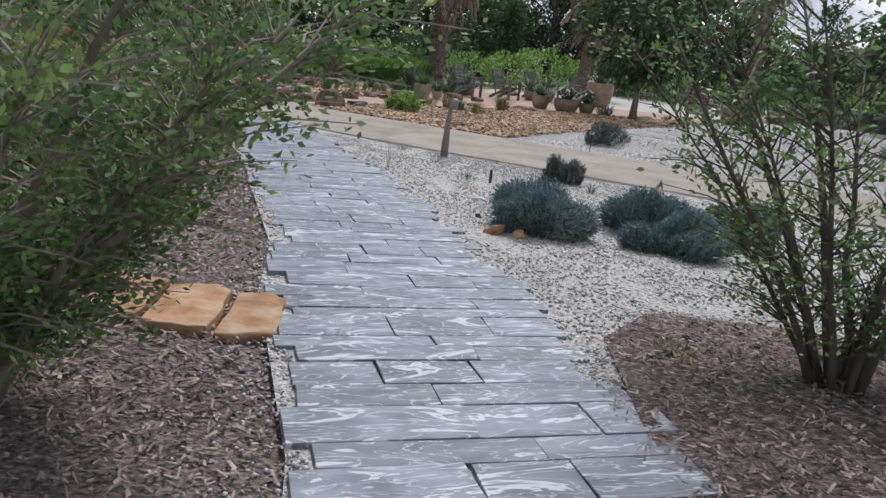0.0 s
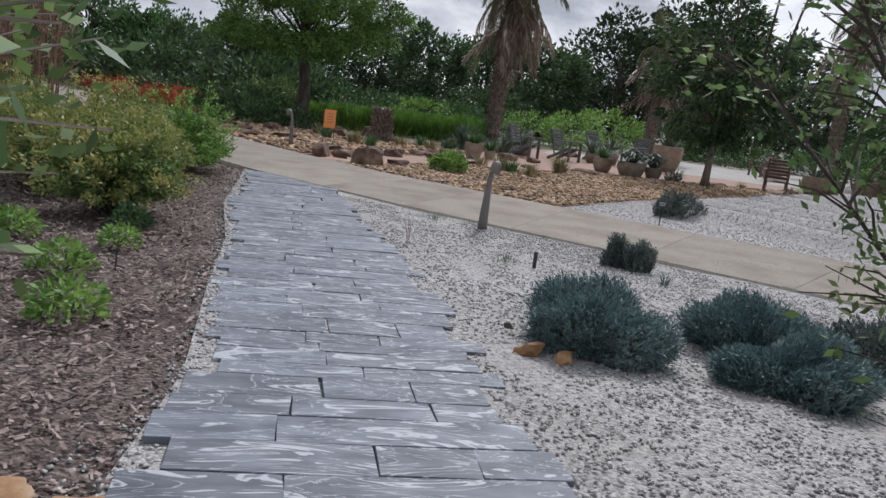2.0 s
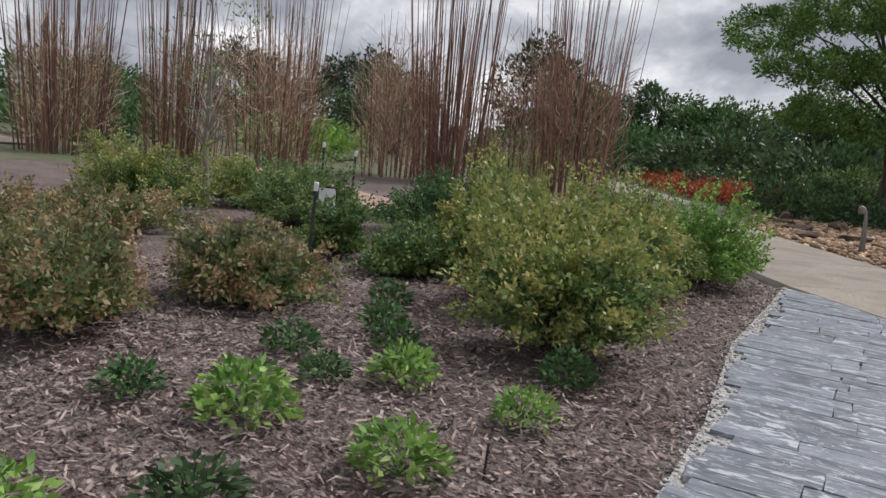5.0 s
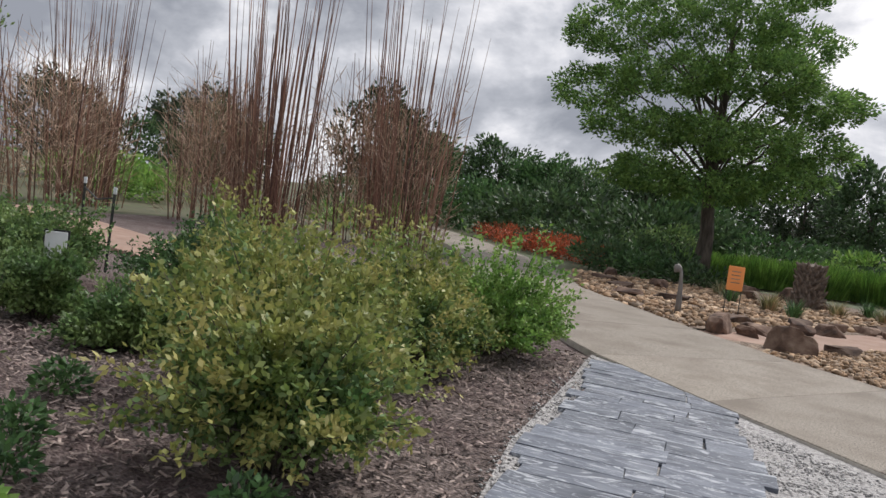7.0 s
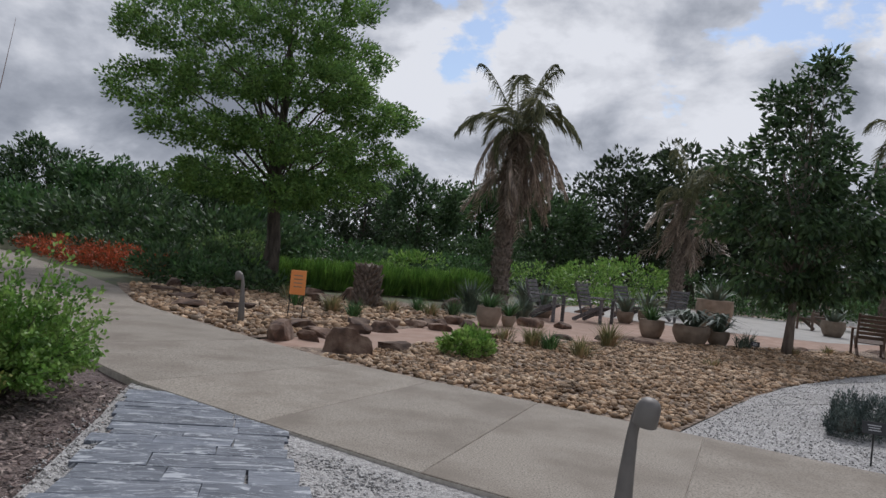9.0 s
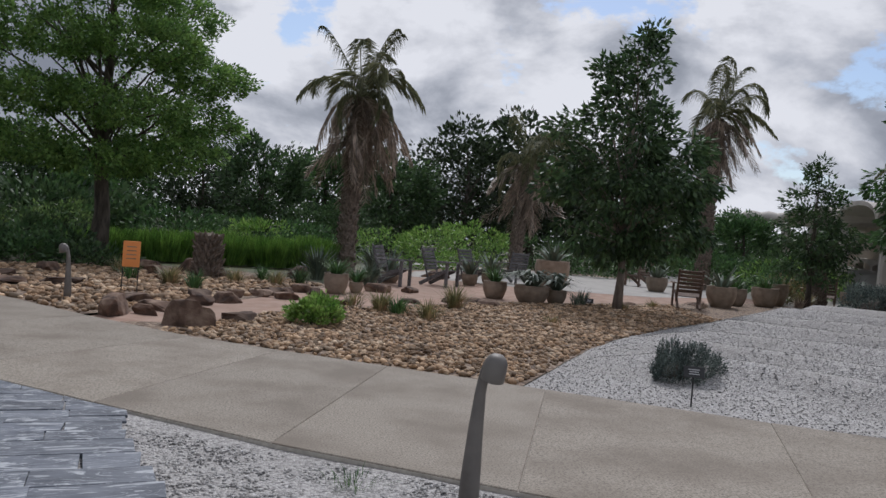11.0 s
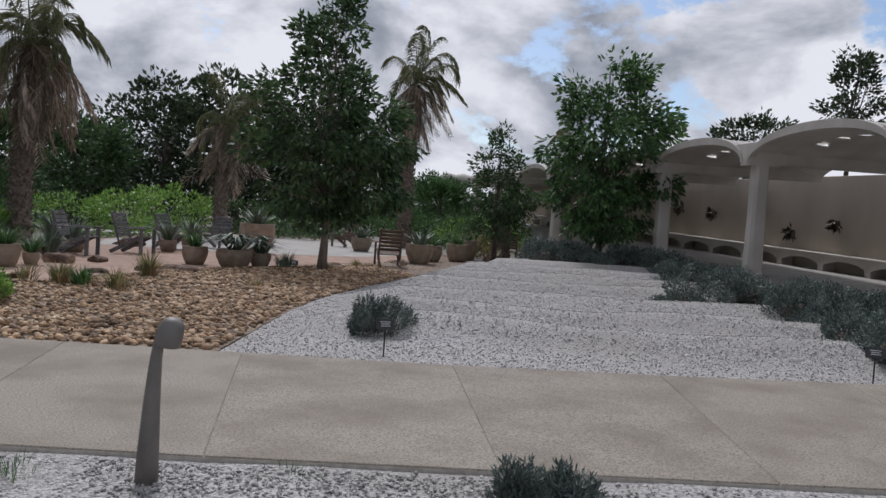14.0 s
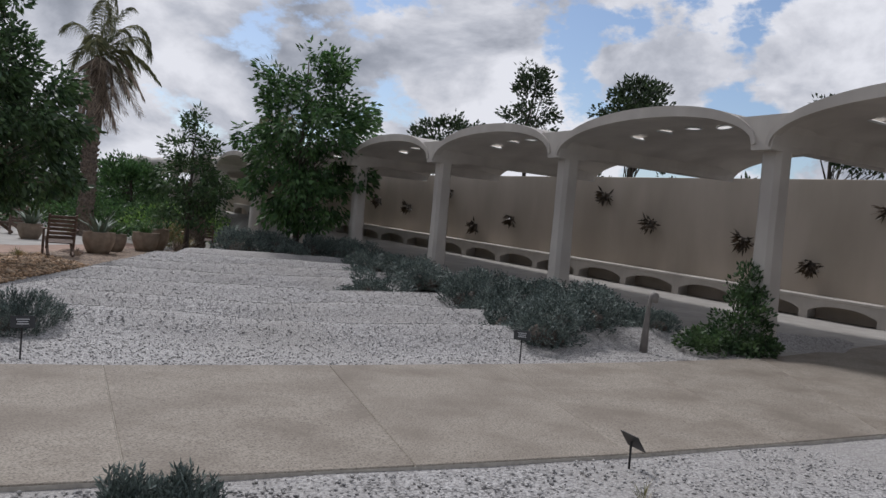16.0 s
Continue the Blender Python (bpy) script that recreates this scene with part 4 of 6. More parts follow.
tree("young_tree", "young broad-leaved tree with a slim trunk in the cobbles", (5.75, 26.0, 0), 12, 6.3, 0.10,
     [(-0.15, 0, 6.0, 0.85, 0.8, 0.6, 26), (0.3, 0, 6.75, 0.28, 0.28, 0.3, 7), (-0.1, 0.2, 5.05, 1.1, 1.0, 0.5, 26), (-0.5, -0.3, 4.2, 1.5, 1.4, 0.6, 36), (0.9, 0.3, 4.0, 1.1, 1.1, 0.5, 26), (-1.1, 0.2, 3.2, 1.1, 1.1, 0.6, 32), (1.1, -0.3, 3.0, 1.1, 1.1, 0.6, 32),
      (0.0, -0.7, 2.8, 1.5, 1.1, 0.6, 34), (-0.4, 0.2, 1.9, 1.3, 1.2, 0.5, 30), (1.0, -0.1, 1.9, 1.0, 1.0, 0.45, 24), (0.1, 0, 1.35, 0.9, 0.8, 0.25, 14)],
     0.20, 46, 0.34, LEAF_DARK, PALEBARK, droop=0.75, share=0.4, width=0.42, turn=-10)
hedge_tree = tree("young_tree", "young leafy tree behind the rosemary hedge", (15.2, 26.75, 0), 13, 5.4, 0.10,
     [(0.45, 0, 5.3, 0.55, 0.5, 0.5, 16), (0.2, 0, 4.5, 1.0, 1.0, 0.55, 28), (-1.0, 0.2, 4.6, 0.28, 0.28, 0.6, 10), (1.2, 0, 3.9, 0.7, 0.7, 0.5, 20), (0.1, -0.4, 3.5, 1.4, 1.2, 0.6, 36), (-0.9, 0.1, 3.0, 0.9, 0.9, 0.6, 26), (0.9, -0.3, 2.5, 1.1, 1.0, 0.55, 28),
      (-0.1, -0.2, 2.0, 1.4, 1.2, 0.5, 32), (0.2, 0, 1.3, 1.1, 1.0, 0.35, 20)],
     0.19, 46, 0.33, LEAF_MID, BARK, droop=0.75, share=0.4, width=0.42, turn=-36)
hedge_tree.matrix_basis = hedge_tree.matrix_basis @ Matrix.Scale(1.2, 4)
tree("small_tree", "small dense dark green tree beyond the gravel", (13.6, 30.5, 0), 14, 4.4, 0.09,
     [(0, 0, 2.4, 1.1, 1.1, 0.7, 34), (0.0, 0, 3.5, 0.8, 0.8, 0.6, 22), (0.1, 0, 4.4, 0.4, 0.4, 0.5, 10), (0.8, 0, 2.0, 0.8, 0.8, 0.7, 24), (0.1, 0, 1.3, 1.1, 1.0, 0.4, 22)], 0.17, 46, 0.33, LEAF_DARK, BARK, droop=0.6, width=0.42)
palm((-1.15, 34.4, 0), 21, 6.0, "palm with a skirt of dead brown fronds", 1.1, group="palms round the terrace")
palm((6.2, 40.7, 0), 22, 4.9, "shorter palm with yellowing drooping fronds", 1.0, 44, 20, "palms round the terrace")
palm((14.5, 40.0, 0), 23, 7.6, "tall palm with hanging dead fronds", 1.08, 40, 20, "palms round the terrace")
palm((29.0, 47.0, 0), 24, 6.6, "far palm beyond the trees", 0.9, 16, 14, "palms round the terrace")

tree("sparse_tree", "thin young tree with sparse small leaves", (-11.5, 10.4, 0), 19, 3.6, 0.05, [(0, 0, 2.6, 0.8, 0.8, 0.9, 30), (0, 0.2, 1.7, 0.9, 0.9, 0.5, 16)], 0.06, 16, 0.22, LEAF_MYRT, PALEBARK, share=0.9)

# bamboo
bamboo((-17.4, 21.2, 0), 31, 1.05, 1.05, 7.4, 90, 1500, "dense clump of tall bare reddish bamboo", 3.0)
bamboo((-14.6, 23.6, 0), 32, 1.3, 1.2, 7.0, 75, 2600, "wide bare bamboo clump with dense brown twigs", 3.6)
bamboo((-23.3, 19.2, 0), 33, 1.1, 1.1, 7.2, 70, 1800, "bare bamboo clump behind the shrub bed", 3.4)
bamboo((-25.0, 15.9, 0), 34, 0.9, 0.9, 7.0, 55, 1600, "slim bare bamboo clump in mulch", 3.2)
bamboo((-24.2, 12.3, 0), 35, 1.2, 1.2, 6.4, 60, 2000, "spreading bare bamboo clump", 3.0)
bamboo((-20.0, 21.5, 0), 36, 1.0, 1.0, 5.2, 20, 2400, "low brushy clump of brown bamboo", 3.6)
bamboo((-26.8, 17.6, 0), 37, 1.3, 1.3, 5.2, 20, 2400, "low brushy clump of brown bamboo", 3.4)

bamboo((-19.0, 20.2, 0), 38, 1.3, 1.0, 4.6, 14, 2600, "low brushy clump of brown bamboo", 3.2)
bamboo((-21.6, 17.4, 0), 39, 1.2, 1.2, 4.8, 16, 2600, "low brushy clump of brown bamboo", 3.4)
bamboo((-16.0, 22.8, 0), 40, 1.1, 1.0, 5.0, 16, 2600, "low brushy clump of brown bamboo", 3.6)
bamboo((-27.5, 13.5, 0), 41, 1.4, 1.4, 5.4, 24, 2400, "low brushy clump of brown bamboo", 3.2)

# ---- far planting ----
rng = np.random.default_rng(5)
far_trees = []
for i, (mat, lab, h) in enumerate(((LEAF_OAK, "dark round-crowned oak at the garden's edge", 8.5), (LEAF_DARK, "dark dense evergreen tree at the garden's edge", 7.5), (LEAF_MID, "leafy green tree at the garden's edge", 6.5))):
    far_trees.append(tree("garden_tree", lab, (0, 0, -60), 50 + i, h * 0.85, 0.22,
                          [(0, 0, h * 0.55, h * 0.42, h * 0.42, h * 0.36, 70), (h * 0.2, 0.3, h * 0.8, h * 0.2, h * 0.2, h * 0.16, 22), (-h * 0.22, -0.2, h * 0.68, h * 0.2, h * 0.2, h * 0.18, 22), (0.2, -h * 0.1, h * 0.26, h * 0.4, h * 0.4, h * 0.2, 34)],
                          0.34, 44, 0.80, mat, BARK, group="trees round the garden", share=0.15))
spots = [(-33, 44, 0, .9), (-28, 50, 1, .85), (-23, 47, 2, .8), (-19, 53, 1, .9), (-14, 50, 2, .75), (-10, 54, 0, .8), (-6, 49, 1, .75), (-3, 58, 2, 1.0), (1, 52, 1, .85), (6, 57, 0, 1.15), (11, 59, 0, 1.25), (16, 58, 0, 1.15),
         (3, 66, 2, 1.0), (22, 62, 1, .85), (25, 50, 2, .62), (-38, 36, 1, .8), (-42, 28, 0, .7), (-44, 20, 2, .6), (-44, 12, 1, .65), (-42, 4, 0, .7), (-36, 52, 2, 1.0), (-47, 40, 0, .9), (-13, 44, 2, .55), (-18, 42, 1, .55),
         (30, 68, 2, .8), (38, 66, 1, .8), (20, 47, 2, .6), (32, 55, 1, .55), (-16, -14, 0, 1), (10, -16, 1, 1)]
for i, (x, y, k, s) in enumerate(spots):
    copy_thing(far_trees[k], pose(x, y, -0.06, 0, 0, float(rng.uniform(0, 360))) @ Matrix.Diagonal((s, s, s * float(rng.uniform(0.9, 1.1)), 1)))
for t in far_trees:
    for o in (*t.children_recursive, t):
        bpy.data.objects.remove(o)
tree("pine_tree", "tall open pine behind the wall", (49.0, 41.9, 0), 61, 15.0, 0.25, [(0, 0, 13.4, 1.3, 1.3, 1.6, 26), (0, 0, 11.2, 2.2, 2.2, 0.9, 24), (0, 0, 9.4, 2.6, 2.6, .6, 16)], 0.34, 40, 0.6, LEAF_OAK, BARK, share=0.5, start=0.6)
tree("oak_tree", "dark oak crown showing over the wall", (53.0, 35.0, 0), 62, 13.0, 0.3, [(0.8, 0, 12.0, 2.6, 2.2, 2.2, 60), (-2, 0, 10.4, 2.6, 2, 1.8, 40)], 0.4, 45, 0.8, LEAF_OAK, BARK)
tree("oak_tree", "dark oak crown showing over the wall", (56.0, 56.0, 0), 63, 11.0, 0.3, [(0, 0, 10, 4, 4, 2.6, 70)], 0.42, 40, 0.9, LEAF_OAK, BARK)
tree("oak_tree", "dark oak crown showing over the wall", (57.0, 22.0, 0), 64, 11.5, 0.3, [(0, 0, 11.2, 1.6, 1.6, 1.6, 30), (0, -3, 9.0, 3.5, 3, 1.2, 40)], 0.4, 40, 0.8, LEAF_OAK, BARK)


def hedge(name, label, loc, seed, rx, ry, h, n, leaf, mat, category="shrub", group="far shrubs", flowers=None):
    s = shrub(name, label, loc, seed, [(0, 0, h * 0.5, rx, ry, h * 0.5, n)], leaf * (1.9 if rx * ry > 7 else 1.0), 15 if rx * ry > 7 else 30, 0.8 if rx * ry > 7 else 0.35, mat, group, category, stems=8, up=0.6)
    return s


bank = [(-34, 50, 6, 2, 5, LEAF_DARK), (-24, 55, 6, 2, 5, LEAF_DARK), (-14, 57, 6, 2, 4.6, LEAF_DARK), (-4, 60, 6, 2, 4.6, LEAF_DARK), (6, 61, 6, 2, 5, LEAF_DARK), (15, 62, 5, 2, 5, LEAF_DARK), (24, 66, 4, 2, 3, LEAF_MID), (-44, 34, 2, 6, 4, LEAF_DARK), (-48, 20, 2, 6, 4, LEAF_MID), (-48, 8, 2, 6, 4, LEAF_DARK), (34, 76, 8, 2, 4, LEAF_DARK), (-13, 33.5, 3.6, 1.2, 1.3, LEAF_DARK), (-12.5, 38, 4, 2, 2.2, LEAF_DARK), (-18, 39, 4, 2, 2.6, LEAF_DARK), (-24, 42, 4, 2, 2.6, LEAF_MID), (-9, 38.5, 3.5, 1.6, 2.0, LEAF_DARK), (-5, 41, 3, 1.6, 1.7, LEAF_MID),
        (2.4, 39.5, 1.6, 1.1, 1.9, LEAF_LIME), (4.4, 42, 1.8, 1.2, 2.2, LEAF_LIME), (0.6, 43, 2, 1, 1.6, LEAF_LIME),
        (11, 45, 2.6, 1.2, 1.7, LEAF_MID), (15.5, 41, 2.6, 1.3, 1.7, LEAF_MID), (18, 38.5, 2.6, 1.4, 1.6, LEAF_LIME), (16.0, 36.5, 1.6, 1.2, 1.5, LEAF_MID), (20.5, 43, 2.5, 1.5, 2.2, LEAF_DARK), (15.2, 34.3, 0.9, 0.8, 1.1, LEAF_OLIVE),
        (-9.0, 27.4, 0.9, .6, .8, LEAF_MID), (-10.2, 28.0, 0.9, .7, .85, LEAF_DARK), (-11.0, 29.2, 0.8, .7, .95, LEAF_MID), (-8.2, 28.6, 0.8, .6, .75, LEAF_DARK), (-9.4, 29.6, 1.0, .6, .9, LEAF_MID), (-7.2, 35.5, 1.6, .9, 1.7, LEAF_MID), (-4.4, 36.5, 1.3, .9, 1.6, LEAF_LIME), (-10.8, 34.6, 1.6, 1.0, 1.6, LEAF_MYRT), (-2.6, 38.0, 1.2, .9, 1.5, LEAF_MID), (-7.5, 27.6, 1.2, .5, .5, LEAF_DARK), (8.5, 47, 3, 1.4, 2, LEAF_DARK), (-2, 46, 3, 2, 2.6, LEAF_DARK), (-28, 36, 3, 2, 2.0, LEAF_MID), (-30, 24, 4, 2, 1.4, LEAF_LIME), (-33, 16, 3, 3, 1.6, LEAF_MID),
        (-22, 32, 2, 1.2, 1.0, LEAF_LIME), (-20.5, 28, 1.6, 1.2, 0.9, LEAF_LIME), (-29, 8.5, 2.2, 2.2, 1.9, LEAF_LIME)]
for i, (x, y, rx, ry, h, mat) in enumerate(bank):
    hedge("shrub_mass", "leafy green shrub planting beyond the path", (x, y, -0.05), 100 + i, rx, ry, h, int((14 if rx * ry > 7 else 18) * rx * ry * max(1, h) ** 0.5) + 12, 0.17, mat)
for i, (x, y, rx, ry) in enumerate(((-11.7, 30.5, 0.7, 0.6), (-12.8, 31.0, 0.8, 0.7), (-13.9, 31.7, 0.9, 0.7), (-15.0, 32.4, 0.9, 0.7), (-16.2, 33.4, 1.0, 0.8), (-17.6, 35.0, 1.2, 0.9), (-19.4, 37.2, 1.3, 1.0))):
    hedge("flower_bed", "low bed of bright orange-red flowers by the path", (x, y, 0), 140 + i, rx, ry, 0.62, 46, 0.11, LEAF_RED, "flowers", "red flower bed")


def grass_bank(loc, seed, rx, ry, h, n, turn=0.0):
    """A dense stand of upright grassy blades."""
    rng = np.random.default_rng(seed)
    t = thing("tall_grass", loc, "dense stand of tall bright green grass", "grass", "tall grass beyond the cobbles", turn=turn)
    a, r = rng.uniform(0, 2 * np.pi, n), rng.uniform(0, 1, n) ** 0.5
    base = np.stack([rx * r * np.cos(a), ry * r * np.sin(a), np.full(n, -0.05)], 1)
    w = rng.uniform(0, 2 * np.pi, n)
    lean = np.stack([np.cos(a) * r * 0.25 + rng.normal(0, 0.16, n), np.sin(a) * r * 0.25 + rng.normal(0, 0.16, n), np.ones(n)], 1)
    top = base + lean * h * (1.08 - 0.25 * r[:, None] ** 3) * rng.uniform(0.7, 1.1, (n, 1))
    side = np.stack([np.cos(w), np.sin(w), np.zeros(n)], 1) * 0.022
    part("blades", quad_mesh("blades", np.stack([base - side, base + side, top + side * 0.3, top - side * 0.3], 1), GRASS_GREEN), t)
    return t


for i, (x, y, rx, ry, h, tn) in enumerate(((-8.6, 32.6, 1.0, 0.7, 0.85, 0), (-7.0, 33.0, 1.0, 0.7, 0.9, 10), (-5.4, 33.4, 1.0, 0.7, 0.95, 10), (-3.75, 33.9, 0.75, 0.6, 0.9, 0), (-2.35, 34.2, 0.75, 0.6, 1.0, 0))):
    grass_bank((x, y, 0), 170 + i, rx, ry, h, 2200, tn)

for i, a in enumerate((7.5, 11.5, 15.5, 19.5, 23.5, 27.5, 31.5)):
    p = WALL0 + WAX * a + WBACK * (WALL_D + 6.0)
    hedge("shrub_mass", "dark green planting behind the plaster wall", (p.x, p.y, 0), 160 + i, 2.2, 1.6, 4.5 + 0.3 * (i % 3), 60, 0.2, LEAF_OAK)

# ---- shrubs by the slate walk ----
def stemmed(name, label, loc, seed, stems, height, lean, spread, twigs, leaf, mat, bark, per=14, category="shrub", stout=1.0):
    """A tall shrub of several arching stems with leafy side twigs; each stem is a part."""
    rng = np.random.default_rng(seed)
    s = thing(name, loc, label, category)
    q = []
    tw = Geo()
    for i in range(stems):
        a = 2 * math.pi * (i + rng.uniform(-0.3, 0.3)) / stems
        h = height * rng.uniform(0.75, 1.1)
        ex, ey = lean[0] * rng.uniform(0.5, 1.3) + spread * math.cos(a), lean[1] * rng.uniform(0.5, 1.3) + spread * math.sin(a)
        b = Vector((0.10 * math.cos(a), 0.10 * math.sin(a), -0.04))
        pts = [b + Vector((ex * f ** 1.2 + rng.normal(0, 0.02), ey * f ** 1.2 + rng.normal(0, 0.02), h * f)) for f in (0, 0.15, 0.35, 0.55, 0.75, 1.0)]
        r = rng.uniform(0.016, 0.032) * stout
        part("stem", Geo().tube(pts, [r * 1.3, r, r * 0.8, r * 0.6, r * 0.4, r * 0.15], 6).mesh("stem", bark, smooth=True), s)
        for j in range(twigs):
            f = rng.uniform(0.12, 1.0)
            k = f * 5
            f5 = min(4, int((0, 0.15, 0.35, 0.55, 0.75, 1.0).index(max(v for v in (0, 0.15, 0.35, 0.55, 0.75) if v <= f))))
            lo, hi = (0, 0.15, 0.35, 0.55, 0.75, 1.0)[f5], (0, 0.15, 0.35, 0.55, 0.75, 1.0)[f5 + 1]
            p = pts[f5].lerp(pts[f5 + 1], (f - lo) / (hi - lo))
            w = rng.uniform(0, 2 * math.pi)
            d = Vector((math.cos(w) + 0.5 * ex, math.sin(w) + 0.5 * ey, rng.uniform(0.1, 0.9))).normalized()
            ln = rng.uniform(0.22, 0.55)
            e = p + d * ln
            m = p.lerp(e, 0.5) + Vector((0, 0, 0.03))
            tw.tube([p, m, e], [0.006, 0.0045, 0.002], 3, cap=False)
            at = np.array([p.lerp(e, 0.2 + 0.8 * t) for t in rng.uniform(0, 1, per)]) + rng.normal(0, 0.035, (per, 3))
            q.append(leaves(rng, at, np.tile(np.array(d), (per, 1)) + rng.normal(0, 0.6, (per, 3)), leaf, leaf * 0.5, 0.3))
    part("twig_work", tw.mesh("twig_work", bark), s, "fine dark side twigs")
    part("foliage", quad_mesh("foliage", np.concatenate(q), mat), s, "small dull green leaves")
    return s


stemmed("leaning_shrub", "tall multi-stemmed shrub leaning over the mulch", (-1.85, 2.75, 0), 71, 14, 1.8, (0.5, 0.05), 0.8, 84, 0.042, LEAF_MYRT, PALEBARK, per=20, stout=1.5)
stemmed("leaning_shrub", "open multi-stemmed shrub leaning toward the walk", (2.2, 3.95, 0), 72, 12, 2.3, (-0.2, 0.3), 1.05, 54, 0.045, LEAF_MYRT, BARK, per=12)
stemmed("leaning_shrub", "open multi-stemmed shrub in reddish mulch", (3.1, 3.3, 0), 73, 10, 2.4, (0.1, 0.3), 0.9, 48, 0.045, LEAF_MYRT, BARK, per=12)
leaf_rosette("low_plant", "small pale green ground plant in the mulch", (1.35, 4.1, 0), 74, 40, 0.05, LEAF_OLIVE, "low plants in the mulch", 0.06, 0.14)



def spray_shrub(name, label, loc, seed, r, h, n, leaf, mat, under, group, per=60):
    """A ragged shrub of arching leafy sprays: older leaves within, new growth at the tips."""
    rng = np.random.default_rng(seed)
    s = thing(name, loc, label, "shrub", group)
    a, e = rng.uniform(0, 2 * np.pi, n), np.arcsin(rng.uniform(0.02, 1.0, n))
    d = np.stack([np.cos(a) * np.cos(e), np.sin(a) * np.cos(e), np.sin(e)], 1)
    lobe = unit(rng.normal(0, 1, (8, 3)) + (0, 0, 0.4))
    reach = (0.60 + 0.52 * np.max(np.clip(d @ lobe.T, 0, 1) ** 7, axis=1)) * rng.uniform(0.7, 1.15, n)
    end = d * (r * 1.22, r * 1.22, h * 0.80) * reach[:, None] + (0, 0, h * 0.12)
    base = end * (0.14, 0.14, 0.0) + (0, 0, -0.03)
    mid = base * 0.45 + end * 0.55 + (0, 0, 0.13 * h)
    f = rng.uniform(0.36, 1.06, (n, per, 1))
    at = base[:, None] * (1 - f) ** 2 + mid[:, None] * 2 * f * (1 - f) + end[:, None] * f ** 2
    at = at + rng.normal(0, leaf * 0.5, at.shape)
    way = unit(end - mid)[:, None] * 0.6 + rng.normal(0, 0.6, at.shape) + (0, 0, 0.12)
    young = (f[:, :, 0] + rng.normal(0, 0.14, (n, per))) > 0.84 - 0.18 * d[:, 2:3]
    part("foliage", quad_mesh("foliage", leaves(rng, at[~young], way[~young], leaf, leaf * 0.55, 0.3), under), s, "darker green older leaves")
    part("new_growth", quad_mesh("new_growth", leaves(rng, at[young], way[young], leaf, leaf * 0.55, 0.3), mat), s, "paler leaves at the tips")
    g = Geo()
    for j in range(0, n, 4):
        g.tube([tuple(base[j]), tuple(base[j] * 0.3 + mid[j] * 0.7), tuple(end[j])], [0.010, 0.007, 0.002], 4, cap=False)
    part("branching", g.mesh("branching", BARK, smooth=True), s)
    return s


ab = "shrubs of the mulch bed"
for i, (x, y, r, h, mat, n, lab) in enumerate([
        (-3.75, 9.35, 0.62, 1.24, LEAF_YEL, 60, "yellow-green variegated shrub at the mulch edge"), (-4.75, 10.3, 0.85, 1.3, LEAF_YEL, 70, "broad yellow-green shrub in the mulch bed"),
        (-4.85, 11.9, 0.8, 1.36, LEAF_YEL, 65, "yellow-tipped shrub close to the path"), (-4.95, 13.35, 0.72, 1.2, LEAF_LIME, 65, "bright green shrub at the path's edge"),
        (-6.3, 11.1, 0.8, 1.3, LEAF_YEL, 55, "yellow-green shrub behind the front row"), (-5.9, 12.7, 0.9, 1.1, LEAF_YEL, 60, "yellow-green shrub behind the bright one"),
        (-5.9, 6.6, 0.7, 0.78, LEAF_OLIVE, 60, "brownish olive shrub in the mulch"), (-5.95, 8.0, 0.6, 0.72, LEAF_OLIVE, 55, "brownish olive shrub in the mulch"),
        (-7.6, 10.05, 0.42, 0.75, LEAF_MYRT, 40, "dark green rounded shrub on a short stem"), (-6.4, 10.15, 0.5, 0.5, LEAF_MYRT, 40, "low dark shrub in the mulch"),
        (-11.2, 9.3, 0.9, 1.1, LEAF_YEL, 50, "yellow-green shrub before the bamboo"), (-9.6, 10.9, 0.9, 1.1, LEAF_MYRT, 50, "mixed green shrub before the bamboo"), (-8.6, 12.6, 0.9, 1.0, LEAF_MID, 50, "green shrub near the black stakes"),
        (-9.5, 8.2, 1.0, 0.6, LEAF_OLIVE, 45, "low brown-green shrub in the mulch"), (-12.0, 11.4, 0.8, 0.9, LEAF_YEL, 40, "yellow-green shrub before the bamboo"), (-8.4, 6.4, 1.0, 0.7, LEAF_OLIVE, 40, "low brown-green shrub in the mulch")]):
    under = {id(LEAF_YEL): LEAF_MYRT, id(LEAF_LIME): LEAF_LIME, id(LEAF_OLIVE): LEAF_MYRT}.get(id(mat), mat)
    spray_shrub("shrub", lab, (x, y, 0), 200 + i, r, h, int(150 + 150 * r * h), 0.052, mat, under, ab)

